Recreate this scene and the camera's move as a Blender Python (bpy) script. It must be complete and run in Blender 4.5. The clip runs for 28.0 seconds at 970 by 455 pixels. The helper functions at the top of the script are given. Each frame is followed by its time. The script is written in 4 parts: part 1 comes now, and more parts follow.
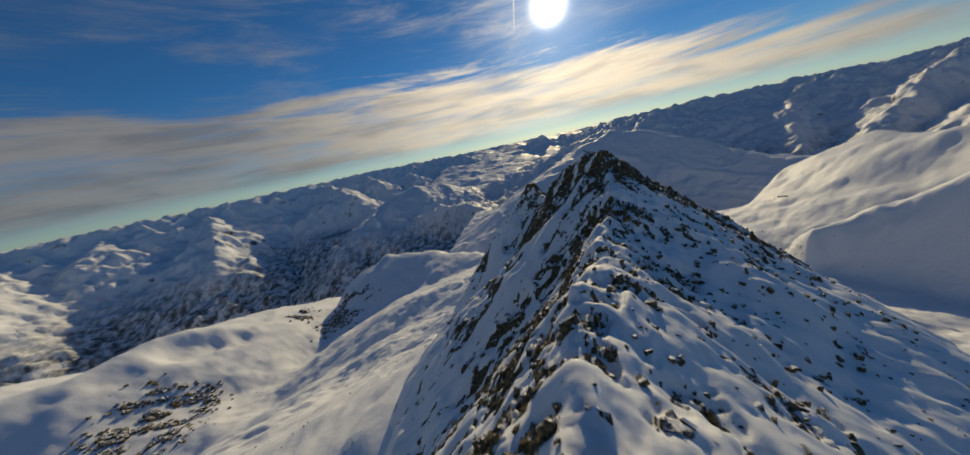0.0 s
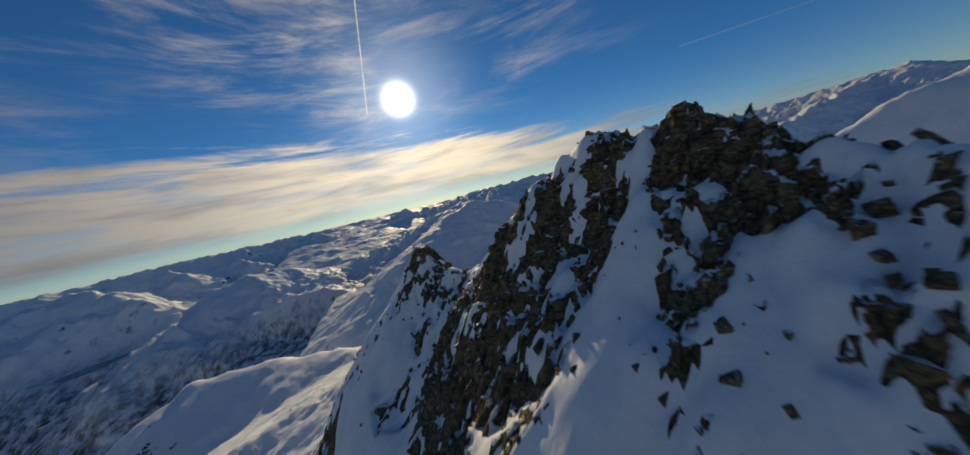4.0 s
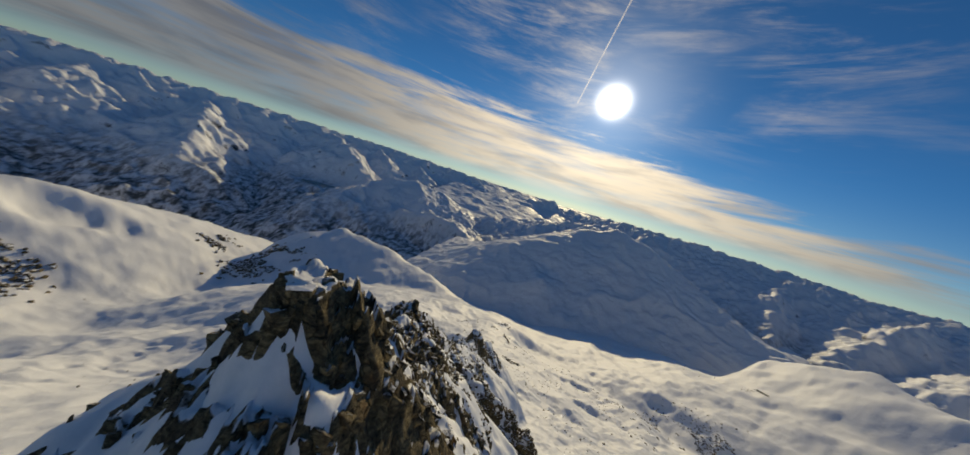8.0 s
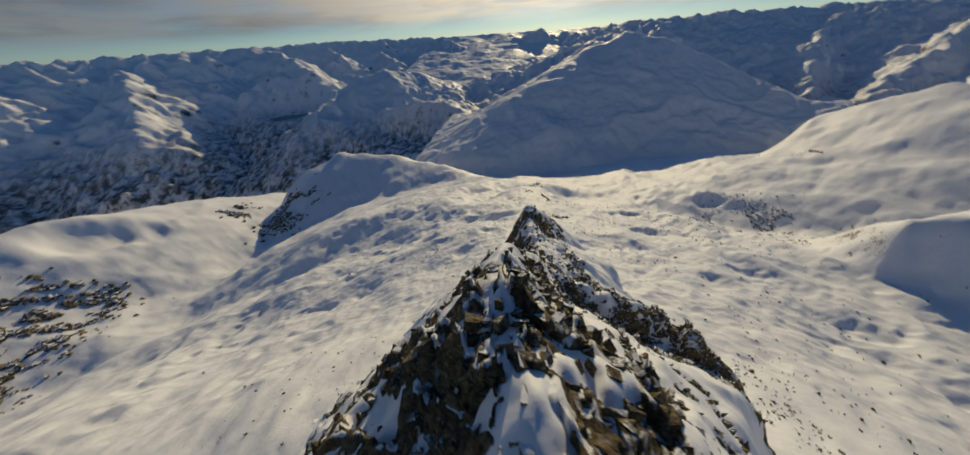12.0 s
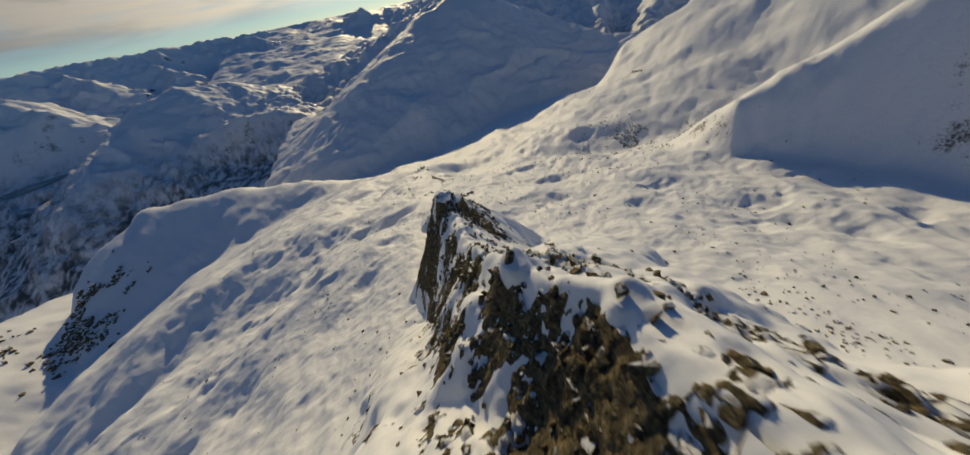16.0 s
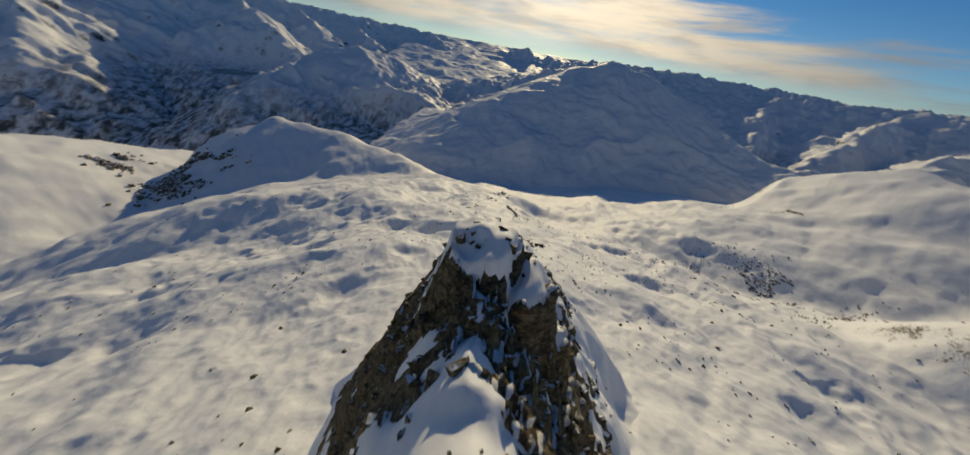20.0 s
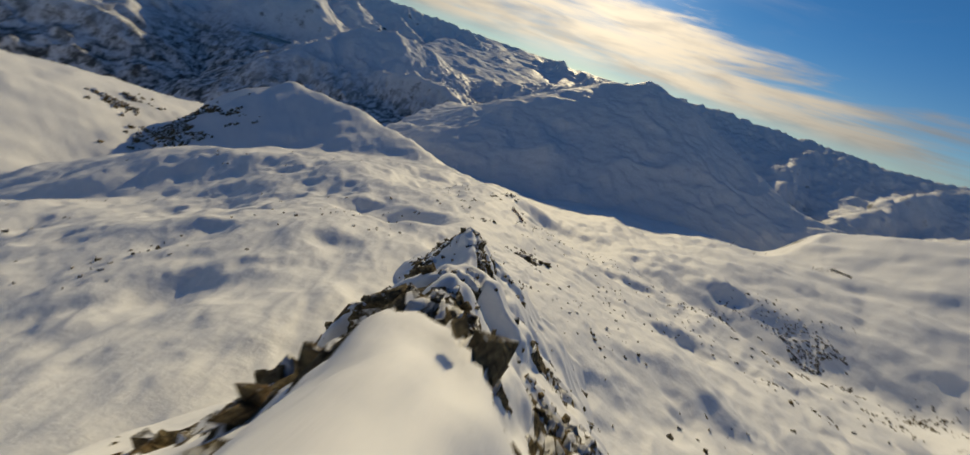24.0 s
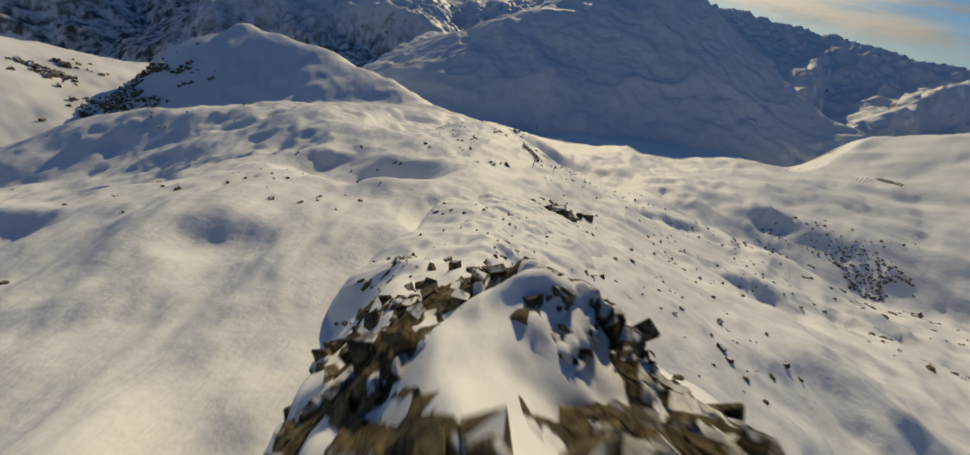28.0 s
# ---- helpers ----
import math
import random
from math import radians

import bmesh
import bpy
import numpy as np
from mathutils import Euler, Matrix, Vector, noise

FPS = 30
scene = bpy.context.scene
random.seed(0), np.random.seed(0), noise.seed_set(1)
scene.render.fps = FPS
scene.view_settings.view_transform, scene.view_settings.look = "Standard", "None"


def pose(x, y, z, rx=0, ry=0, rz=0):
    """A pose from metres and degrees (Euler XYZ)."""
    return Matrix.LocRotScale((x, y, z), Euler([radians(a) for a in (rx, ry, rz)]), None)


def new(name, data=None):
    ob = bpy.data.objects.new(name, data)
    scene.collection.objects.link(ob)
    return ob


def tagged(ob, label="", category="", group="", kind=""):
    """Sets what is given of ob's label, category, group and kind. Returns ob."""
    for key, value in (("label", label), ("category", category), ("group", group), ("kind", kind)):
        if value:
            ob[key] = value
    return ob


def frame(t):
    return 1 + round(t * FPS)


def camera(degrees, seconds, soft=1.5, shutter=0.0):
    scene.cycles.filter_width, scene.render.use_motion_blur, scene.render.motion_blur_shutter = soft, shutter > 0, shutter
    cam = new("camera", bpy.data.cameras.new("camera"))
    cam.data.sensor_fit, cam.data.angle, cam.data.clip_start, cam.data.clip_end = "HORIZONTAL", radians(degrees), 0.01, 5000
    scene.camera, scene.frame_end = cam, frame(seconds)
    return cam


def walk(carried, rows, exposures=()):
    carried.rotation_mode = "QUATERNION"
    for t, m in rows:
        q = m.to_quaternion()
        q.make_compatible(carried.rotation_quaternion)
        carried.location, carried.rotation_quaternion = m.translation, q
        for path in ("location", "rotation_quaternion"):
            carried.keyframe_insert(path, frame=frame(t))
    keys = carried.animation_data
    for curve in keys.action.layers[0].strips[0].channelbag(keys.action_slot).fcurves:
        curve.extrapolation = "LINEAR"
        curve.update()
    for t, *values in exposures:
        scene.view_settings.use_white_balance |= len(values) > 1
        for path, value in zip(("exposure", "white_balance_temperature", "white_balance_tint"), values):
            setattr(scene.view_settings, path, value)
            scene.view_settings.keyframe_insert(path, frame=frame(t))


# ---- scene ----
PATH = [
    (0, 0, 0, 0, 74.63, 12.03, 8.18),
    (0.5, -2.11, 5.17, -1.22, 74.75, 12.89, 3.71),
    (1, -3.95, 10.69, -2.39, 74.84, 13.72, -1.03),
    (1.5, -5.13, 16.26, -3.5, 75.1, 14.25, -5.35),
    (2, -5.93, 22.23, -4.46, 75.72, 14.75, -9.46),
    (2.5, -5.95, 28.07, -5.23, 76.57, 15.15, -12.81),
    (3, -5.54, 34.22, -5.92, 78.21, 15.37, -15.7),
    (3.5, -5.03, 39.34, -6.47, 80.34, 14.94, -17.57),
    (5.5, 0.01, 59.39, -7.85, 87.31, 4.95, -15.98),
    (6, 1.56, 63.53, -7.62, 87.81, -0.57, -13.37),
    (6.5, 2.76, 67.45, -7.53, 88.02, -6.74, -9.59),
    (7, 3.98, 71.4, -7.39, 86.43, -11.62, -3.59),
    (7.5, 4.51, 75.17, -7.62, 83.98, -14.96, 3.4),
    (8, 4.58, 78.97, -8.03, 80.63, -17.24, 11.4),
    (8.5, 4.31, 82.21, -8.65, 77.41, -18.03, 17.83),
    (9, 3.71, 85.22, -9.2, 73.95, -17.94, 23.05),
    (9.5, 2.99, 87.7, -9.76, 70.91, -16.43, 25.79),
    (10, 1.65, 90.58, -10.77, 67.81, -13.65, 26.38),
    (10.5, 0.23, 93.26, -11.91, 64.95, -10.12, 24.54),
    (11, -1.4, 96.06, -13.32, 62.07, -5.63, 20.11),
    (11.5, -3.04, 98.82, -14.99, 59.46, -1.23, 14.16),
    (12, -4.78, 101.77, -16.6, 56.47, 3.58, 6.45),
    (12.5, -6.27, 105.26, -18.61, 53.46, 7.58, -1.85),
    (13, -7.36, 108.73, -20.57, 50.35, 11.68, -10.58),
    (13.5, -7.88, 111.89, -22.73, 47.79, 14.52, -17.92),
    (15.5, -9.21, 132.39, -31.81, 47.19, 11.63, -25.16),
    (16, -8.27, 137.1, -35.43, 50.44, 9.19, -21.6),
    (16.5, -6.85, 141.87, -39.06, 54.42, 5.9, -16.18),
    (17, -5.26, 147.14, -42.67, 58.23, 0.98, -8.9),
    (17.5, -3.98, 152.7, -45.98, 59.83, -4.4, -1.55),
    (18, -2.98, 158.43, -48.94, 59.58, -9.77, 6.11),
    (18.5, -2.48, 163.64, -51.69, 58.61, -13.15, 11.47),
    (19, -2.41, 168.46, -54.22, 57.78, -14.28, 13.63),
    (19.5, -2.67, 172.71, -56.44, 57.62, -12.65, 11.1),
    (20, -2.96, 176.7, -58.42, 58.16, -8.69, 4.51),
    (20.5, -3.47, 180.46, -60.58, 58.65, -4.36, -3.12),
    (21, -2.8, 184.6, -62.3, 58.942, -3.377, -5.07),
    (21.5, -1.5, 188.9, -64.2, 59.585, -1.215, -9.36),
    (22, -0.4, 193.2, -68.7, 60.228, 0.947, -13.65),
    (22.5, 0.26, 197.49, -73.51, 60.52, 1.93, -15.6),
    (23, 1.54, 202.2, -75.33, 60.76, -2.76, -9.05),
    (23.5, 2.74, 206.72, -77.23, 59.9, -9.07, -0.15),
    (24, 3.78, 211.02, -79.12, 57.66, -16.13, 10.86),
    (24.5, 4.17, 215.15, -81.01, 54.47, -21.66, 20.63),
    (25, 4.16, 219.17, -82.77, 50.96, -25.31, 28.44),
    (25.5, 3.78, 222.56, -84.49, 48.8, -25.95, 31.46),
    (26, 2.96, 225.89, -86.39, 47.52, -24.77, 29.75),
    (26.5, 2.02, 228.92, -88.46, 47.1, -22.21, 24.34),
    (27, 1.03, 232, -90.7, 46.89, -18.98, 17.11),
    (27.5, 0.32, 235.14, -93.09, 47, -15.37, 11.11),
    (28, -0, 238.86, -96.05, 47.73, -11.12, 7.44),
]

cam = camera(117.67, 28.0, soft=1.5, shutter=0.35)
walk(cam, [(t, pose(*p)) for t, *p in PATH])

# ---- sun, sky ----
SUN_AZ, SUN_EL = 6.6, 18.8
SUN_DIR = Vector((math.sin(radians(SUN_AZ)) * math.cos(radians(SUN_EL)),
                  math.cos(radians(SUN_AZ)) * math.cos(radians(SUN_EL)), math.sin(radians(SUN_EL))))
sun_data = bpy.data.lights.new("sun", "SUN")
sun_data.energy, sun_data.angle, sun_data.color = 4.2, radians(0.55), (1.0, 0.815, 0.465)
sun = new("sun", sun_data)
sun.rotation_euler = SUN_DIR.to_track_quat("Z", "Y").to_euler()


def nodes_of(tree):
    tree.nodes.clear()

    def node(kind, **inputs):
        n = tree.nodes.new(kind)
        for key, value in inputs.items():
            if key.startswith("p_"):
                setattr_plain(n, key[2:], value)
            else:
                sock = n.inputs[int(key[1:])] if key[0] == "i" and key[1:].isdigit() else n.inputs[key.replace("_", " ")]
                if isinstance(value, bpy.types.NodeSocket):
                    tree.links.new(value, sock)
                else:
                    sock.default_value = value
        return n
    return node


def setattr_plain(n, key, value):
    if key == "operation":
        n.operation = value
    elif key == "blend":
        n.blend_type = value
    elif key == "data":
        n.data_type = value
    elif key == "feature":
        n.feature = value
    elif key == "sky":
        n.sky_type = value
    elif key == "clamp":
        n.use_clamp = value
    elif key == "interp":
        n.interpolation_type = value
    elif key == "distance":
        n.distance = value


world = bpy.data.worlds.new("sky")
scene.world = world
world.use_nodes = True
wt = world.node_tree
N = nodes_of(wt)
sky = N("ShaderNodeTexSky")
sky.sky_type, sky.sun_disc = "NISHITA", False
sky.sun_elevation, sky.sun_rotation = radians(SUN_EL), radians(SUN_AZ)
sky.altitude, sky.air_density, sky.dust_density, sky.ozone_density = 2800, 1.0, 0.6, 2.5
co = N("ShaderNodeTexCoord").outputs["Generated"]
sep = N("ShaderNodeSeparateXYZ", i0=co)


def M(op, a, b=0.0, c=0.0, node=None, clamp=False):
    return (node or N)("ShaderNodeMath", p_operation=op, i0=a, i1=b, i2=c, p_clamp=clamp).outputs[0]


def ramp01(x, lo, hi, node=None):
    return (node or N)("ShaderNodeMapRange", p_interp="SMOOTHSTEP", i0=x, i1=lo, i2=hi, i3=0.0, i4=1.0).outputs[0]


zz = sep.outputs[2]
turn = M("ARCTAN2", sep.outputs[0], sep.outputs[1])
rise = M("ARCSINE", zz)
span = N("ShaderNodeCombineXYZ", i0=turn, i1=rise, i2=0.0).outputs[0]


def streaks(angle, sx, sy, shift, scale, detail, rough, warp):
    c = N("ShaderNodeMapping", i0=span, i1=shift, i2=(0, 0, radians(angle)), i3=(sx, sy, 1)).outputs[0]
    return N("ShaderNodeTexNoise", i0=c, Scale=scale, Detail=detail, Roughness=rough, Distortion=warp).outputs[0]


# low bank of layered cloud, its upper edge sinking to the right
bank_n = streaks(4, 1.0, 7.0, (0.4, 0.2, 0), 2.4, 12.0, 0.60, 0.6)
fibre_n = streaks(9, 1.0, 15.0, (1.9, 0.6, 0), 3.2, 9.0, 0.62, 0.5)
top = M("SUBTRACT", 0.225, M("MULTIPLY", M("MAXIMUM", M("ADD", turn, 0.05), 0.0), 0.16))
edge = M("SUBTRACT", rise, M("ADD", top, M("ADD", M("MULTIPLY", M("SUBTRACT", bank_n, 0.5), 0.22), M("MULTIPLY", M("SUBTRACT", fibre_n, 0.5), 0.12))))
low = M("MULTIPLY", ramp01(rise, 0.008, 0.055), M("SUBTRACT", 1.0, ramp01(edge, -0.05, 0.03)))
bank = M("MULTIPLY", M("ADD", M("MULTIPLY", ramp01(M("ADD", M("MULTIPLY", bank_n, 0.6), M("MULTIPLY", fibre_n, 0.4)), 0.34, 0.56), 0.52), 0.46), low)
# feathery wisps higher up, mostly left of the sun
wisp_n = streaks(-26, 1.0, 5.5, (0.1, 0.55, 0), 2.3, 12.0, 0.66, 0.5)
comb_n = streaks(34, 1.0, 6.5, (3.1, 1.2, 0), 2.0, 12.0, 0.66, 0.6)
wide_n = streaks(15, 1.2, 1.6, (2.3, 0.7, 0), 1.7, 4.0, 0.5, 0.4)
veil_n = streaks(-40, 1.0, 1.5, (5.2, 0.3, 0), 1.5, 4.0, 0.5, 0.4)
wisp = M("MULTIPLY", M("MULTIPLY", ramp01(wisp_n, 0.44, 0.80), ramp01(rise, 0.16, 0.30)), M("MULTIPLY", ramp01(wide_n, 0.36, 0.58), M("SUBTRACT", 1.0, ramp01(turn, 0.35, 1.0))))
comb = M("MULTIPLY", M("MULTIPLY", ramp01(comb_n, 0.46, 0.82), ramp01(rise, 0.18, 0.34)), M("MULTIPLY", ramp01(veil_n, 0.42, 0.62), M("SUBTRACT", 1.0, ramp01(turn, 0.2, 0.8))))
wisp = M("MAXIMUM", wisp, M("MULTIPLY", comb, 0.9))
toward = N("ShaderNodeVectorMath", p_operation="DOT_PRODUCT", i0=co, i1=tuple(SUN_DIR)).outputs["Value"]
facing = M("MAXIMUM", toward, 0.0)
near_sun = M("POWER", facing, 6.0)
cloud_col = N("ShaderNodeMix", p_data="RGBA", i0=near_sun, i6=(2.9, 2.9, 2.9, 1), i7=(18.0, 14.8, 10.2, 1)).outputs[2]
shade_n = streaks(4, 1.0, 6.0, (1.4, 0.9, 0), 3.4, 7.0, 0.55, 0.4)
cloud_col = N("ShaderNodeMix", p_data="RGBA", p_blend="MULTIPLY", i0=1.0, i6=cloud_col,
              i7=N("ShaderNodeMix", p_data="RGBA", i0=ramp01(shade_n, 0.34, 0.58), i6=(0.66, 0.68, 0.74, 1), i7=(1, 1, 1, 1)).outputs[2]).outputs[2]


def contrail(p, q, width):
    """A vapour trail along the great circle between two directions (azimuth, elevation)."""
    d = [Vector((math.sin(radians(a)) * math.cos(radians(e)), math.cos(radians(a)) * math.cos(radians(e)), math.sin(radians(e)))) for a, e in (p, q)]
    n = d[0].cross(d[1]).normalized()
    mid = (d[0] + d[1]).normalized()
    off = M("ABSOLUTE", N("ShaderNodeVectorMath", p_operation="DOT_PRODUCT", i0=co, i1=tuple(n)).outputs["Value"])
    on = N("ShaderNodeVectorMath", p_operation="DOT_PRODUCT", i0=co, i1=tuple(mid)).outputs["Value"]
    reach = mid.dot(d[0])
    return M("MULTIPLY", M("SUBTRACT", 1.0, ramp01(off, width * 0.3, width)), ramp01(on, reach, reach + 0.002))


trail = M("MAXIMUM", contrail((0.6, 17.0), (9.0, 50.0), 0.0024), M("MULTIPLY", contrail((53.1, 13.4), (72.0, 11.5), 0.002), 0.5))
amount = M("MAXIMUM", M("MAXIMUM", M("MULTIPLY", bank, 0.95), M("MULTIPLY", wisp, 0.62)), M("MULTIPLY", trail, 0.5), clamp=True)
blue = N("ShaderNodeMix", p_data="RGBA", i0=ramp01(rise, 0.0, 0.26), i6=(0.60, 0.74, 0.80, 1), i7=(0.27, 0.65, 0.90, 1)).outputs[2]
deep = N("ShaderNodeMix", p_data="RGBA", p_blend="MULTIPLY", i0=1.0, i6=sky.outputs[0], i7=blue).outputs[2]
mixed = N("ShaderNodeMix", p_data="RGBA", i0=amount, i6=deep, i7=cloud_col).outputs[2]
# the sun's bright aureole, widened to paint the camera's glare into the sky
halo = M("ADD", M("MULTIPLY", M("POWER", facing, 2100.0), 90.0), M("MULTIPLY", M("POWER", facing, 90.0), 4.5))
halo_col = N("ShaderNodeVectorMath", p_operation="SCALE", i0=(1.0, 0.95, 0.86), i3=halo).outputs[0]
final = N("ShaderNodeVectorMath", p_operation="ADD", i0=mixed, i1=halo_col).outputs[0]
bg = N("ShaderNodeBackground", Color=final, Strength=0.118)
wt.links.new(bg.outputs[0], N("ShaderNodeOutputWorld").inputs[0])
scene.view_settings.exposure = -0.75

# ---- materials ----


def material(name):
    m = bpy.data.materials.new(name)
    m.use_nodes = True
    return m, nodes_of(m.node_tree)


def snow_rock(name, scale, lo, hi, rock_a, rock_b, relief=0.5, ripple=1.0, detail=1.0, woods_shade=None, ochre=0.0, cracks=0.0):
    """Snow that lies where the ground is flat enough, bare rock where it is steep. scale: metres of the main pattern;
    where a height is given, the colour below it darkens for forest and for painted valley shade.
    """
    m, n = material(name)
    pos = n("ShaderNodeNewGeometry").outputs["Position"]
    nz = n("ShaderNodeSeparateXYZ", i0=n("ShaderNodeNewGeometry").outputs["Normal"]).outputs[2]
    big = n("ShaderNodeTexNoise", i0=pos, Scale=1.0 / scale, Detail=9.0, Roughness=0.64).outputs[0]
    fine = n("ShaderNodeTexNoise", i0=pos, Scale=9.0 / scale, Detail=6.0, Roughness=0.65).outputs[0]
    lean = M("ADD", nz, M("ADD", M("MULTIPLY", M("SUBTRACT", big, 0.5, node=n), 0.5 * detail, node=n),
                          M("MULTIPLY", M("SUBTRACT", fine, 0.5, node=n), 0.4 * detail, node=n), node=n), node=n)
    snow = ramp01(lean, lo, hi, node=n)
    rock_n = n("ShaderNodeTexNoise", i0=pos, Scale=3.0 / scale, Detail=9.0, Roughness=0.68).outputs[0]
    rock = n("ShaderNodeMix", p_data="RGBA", i0=ramp01(rock_n, 0.35, 0.65, node=n), i6=(*rock_a, 1), i7=(*rock_b, 1)).outputs[2]
    if ochre:
        rust = n("ShaderNodeTexNoise", i0=pos, Scale=0.8 / scale, Detail=5.0, Roughness=0.6).outputs[0]
        rock = n("ShaderNodeMix", p_data="RGBA", i0=M("MULTIPLY", ramp01(rust, 0.56, 0.70, node=n), ochre, node=n), i6=rock, i7=(0.28, 0.16, 0.065, 1)).outputs[2]
    crack_h = None
    if cracks:
        bent = n("ShaderNodeVectorMath", p_operation="ADD", i0=pos, i1=n("ShaderNodeVectorMath", p_operation="SCALE", i0=n("ShaderNodeTexNoise", i0=pos, Scale=1.6, Detail=4.0).outputs[1], i3=0.5).outputs[0]).outputs[0]
        lines = n("ShaderNodeTexVoronoi", i0=n("ShaderNodeMapping", i0=bent, i2=(radians(-16), radians(8), radians(20)), i3=(0.7, 2.8, 0.5)).outputs[0], p_feature="DISTANCE_TO_EDGE", Scale=cracks).outputs[0]
        layer_n = n("ShaderNodeTexNoise", i0=n("ShaderNodeMapping", i0=bent, i2=(radians(-24), radians(12), radians(20)), i3=(0.7, 1.6, 4.5)).outputs[0], Scale=1.7, Detail=9.0, Roughness=0.66).outputs[0]
        rock = n("ShaderNodeMix", p_data="RGBA", p_blend="MULTIPLY", i0=1.0, i6=rock,
                 i7=n("ShaderNodeMix", p_data="RGBA", i0=ramp01(layer_n, 0.38, 0.60, node=n), i6=(0.52, 0.5, 0.48, 1), i7=(1.25, 1.2, 1.1, 1)).outputs[2]).outputs[2]
        rock_n = M("ADD", M("MULTIPLY", rock_n, 0.6, node=n), M("MULTIPLY", layer_n, 0.9, node=n), node=n)
        crack_h = ramp01(lines, 0.0, 0.05, node=n)
        rock = n("ShaderNodeMix", p_data="RGBA", p_blend="MULTIPLY", i0=1.0, i6=rock,
                 i7=n("ShaderNodeMix", p_data="RGBA", i0=crack_h, i6=(0.55, 0.53, 0.5, 1), i7=(1, 1, 1, 1)).outputs[2]).outputs[2]
    snow_c = n("ShaderNodeMix", p_data="RGBA", i0=ramp01(fine, 0.3, 0.7, node=n), i6=(0.85, 0.86, 0.875, 1), i7=(0.91, 0.91, 0.92, 1)).outputs[2]
    col = n("ShaderNodeMix", p_data="RGBA", i0=snow, i6=rock, i7=snow_c).outputs[2]
    # dark forest, its patches also painting valley shade into the snow's colour
    if woods_shade is not None:
        level = M("ADD", n("ShaderNodeSeparateXYZ", i0=pos).outputs[2], M("MULTIPLY", M("SUBTRACT", big, 0.5, node=n), 260.0, node=n), node=n)
        low = M("MULTIPLY", M("SUBTRACT", 1.0, ramp01(level, woods_shade - 120.0, woods_shade + 120.0, node=n), node=n), ramp01(n("ShaderNodeTexNoise", i0=n("ShaderNodeMapping", i0=pos, i3=(1.2, 0.6, 0.4)).outputs[0], Scale=2.0 / scale, Detail=9.0, Roughness=0.62).outputs[0], 0.38, 0.62, node=n), node=n)
        col = n("ShaderNodeMix", p_data="RGBA", i0=M("MULTIPLY", low, 0.92, node=n), i6=col, i7=(0.030, 0.036, 0.032, 1)).outputs[2]
    drift = n("ShaderNodeTexNoise", i0=n("ShaderNodeMapping", i0=pos, i2=(0, 0, radians(18)), i3=(0.8, 1.25, 1)).outputs[0],
              Scale=2.2 / scale, Detail=6.0, Roughness=0.55).outputs[0]
    scour = n("ShaderNodeTexNoise", i0=n("ShaderNodeMapping", i0=pos, i2=(0, 0, radians(-62)), i3=(2.4, 0.7, 1)).outputs[0],
              Scale=3.4 / scale, Detail=7.0, Roughness=0.66, Distortion=0.4).outputs[0]
    drift = M("ADD", drift, M("MULTIPLY", scour, 0.35, node=n), node=n)
    height = M("ADD", M("MULTIPLY", drift, ripple, node=n), M("MULTIPLY", rock_n, M("SUBTRACT", 1.2, snow, node=n), node=n), node=n)
    if crack_h is not None:
        height = M("ADD", height, M("MULTIPLY", crack_h, M("SUBTRACT", 0.5, M("MULTIPLY", snow, 0.5, node=n), node=n), node=n), node=n)
    bump = n("ShaderNodeBump", Strength=relief, Distance=scale * 0.12, Height=height).outputs[0]
    rough = M("SUBTRACT", 0.85, M("MULTIPLY", snow, 0.25, node=n), node=n)
    p = n("ShaderNodeBsdfPrincipled", Base_Color=col, Roughness=rough, Normal=bump)
    p.inputs["Specular IOR Level"].default_value = 0.25
    m.node_tree.links.new(p.outputs[0], n("ShaderNodeOutputMaterial").inputs[0])
    return m


GNEISS_A, GNEISS_B = (0.074, 0.064, 0.044), (0.285, 0.232, 0.13)
ground_mat = snow_rock("wind_packed_snow", 9, 0.38, 0.48, (0.07, 0.058, 0.045), (0.17, 0.14, 0.10), relief=0.42, ripple=0.75)
ridge_mat = snow_rock("plastered_snow", 4.0, -0.35, -0.2, GNEISS_A, GNEISS_B, relief=0.3, ripple=0.5)
rock_mat = snow_rock("gneiss_block", 2.0, 0.76, 0.83, GNEISS_A, GNEISS_B, relief=1.0, ripple=0.1, detail=0.65, ochre=0.6, cracks=1.5)
slab_mat = snow_rock("gneiss_slab", 1.2, 0.88, 0.98, GNEISS_A, GNEISS_B, relief=1.0, ripple=0.1, detail=0.9, ochre=0.6, cracks=1.7)
hill_mat = snow_rock("snowy_hillside", 26, 0.46, 0.58, (0.07, 0.06, 0.05), (0.15, 0.13, 0.10), relief=0.7, detail=0.7)
# tree lines set high, so the forest's dark also paints in slope shade
far_mat = snow_rock("far_snow_and_rock", 60, 0.42, 0.56, (0.05, 0.052, 0.06), (0.11, 0.11, 0.11), detail=0.9, woods_shade=-465)
deep_mat = snow_rock("wooded_shaded_valley_side", 60, 0.42, 0.56, (0.05, 0.052, 0.06), (0.11, 0.11, 0.11), detail=0.9, woods_shade=-430)

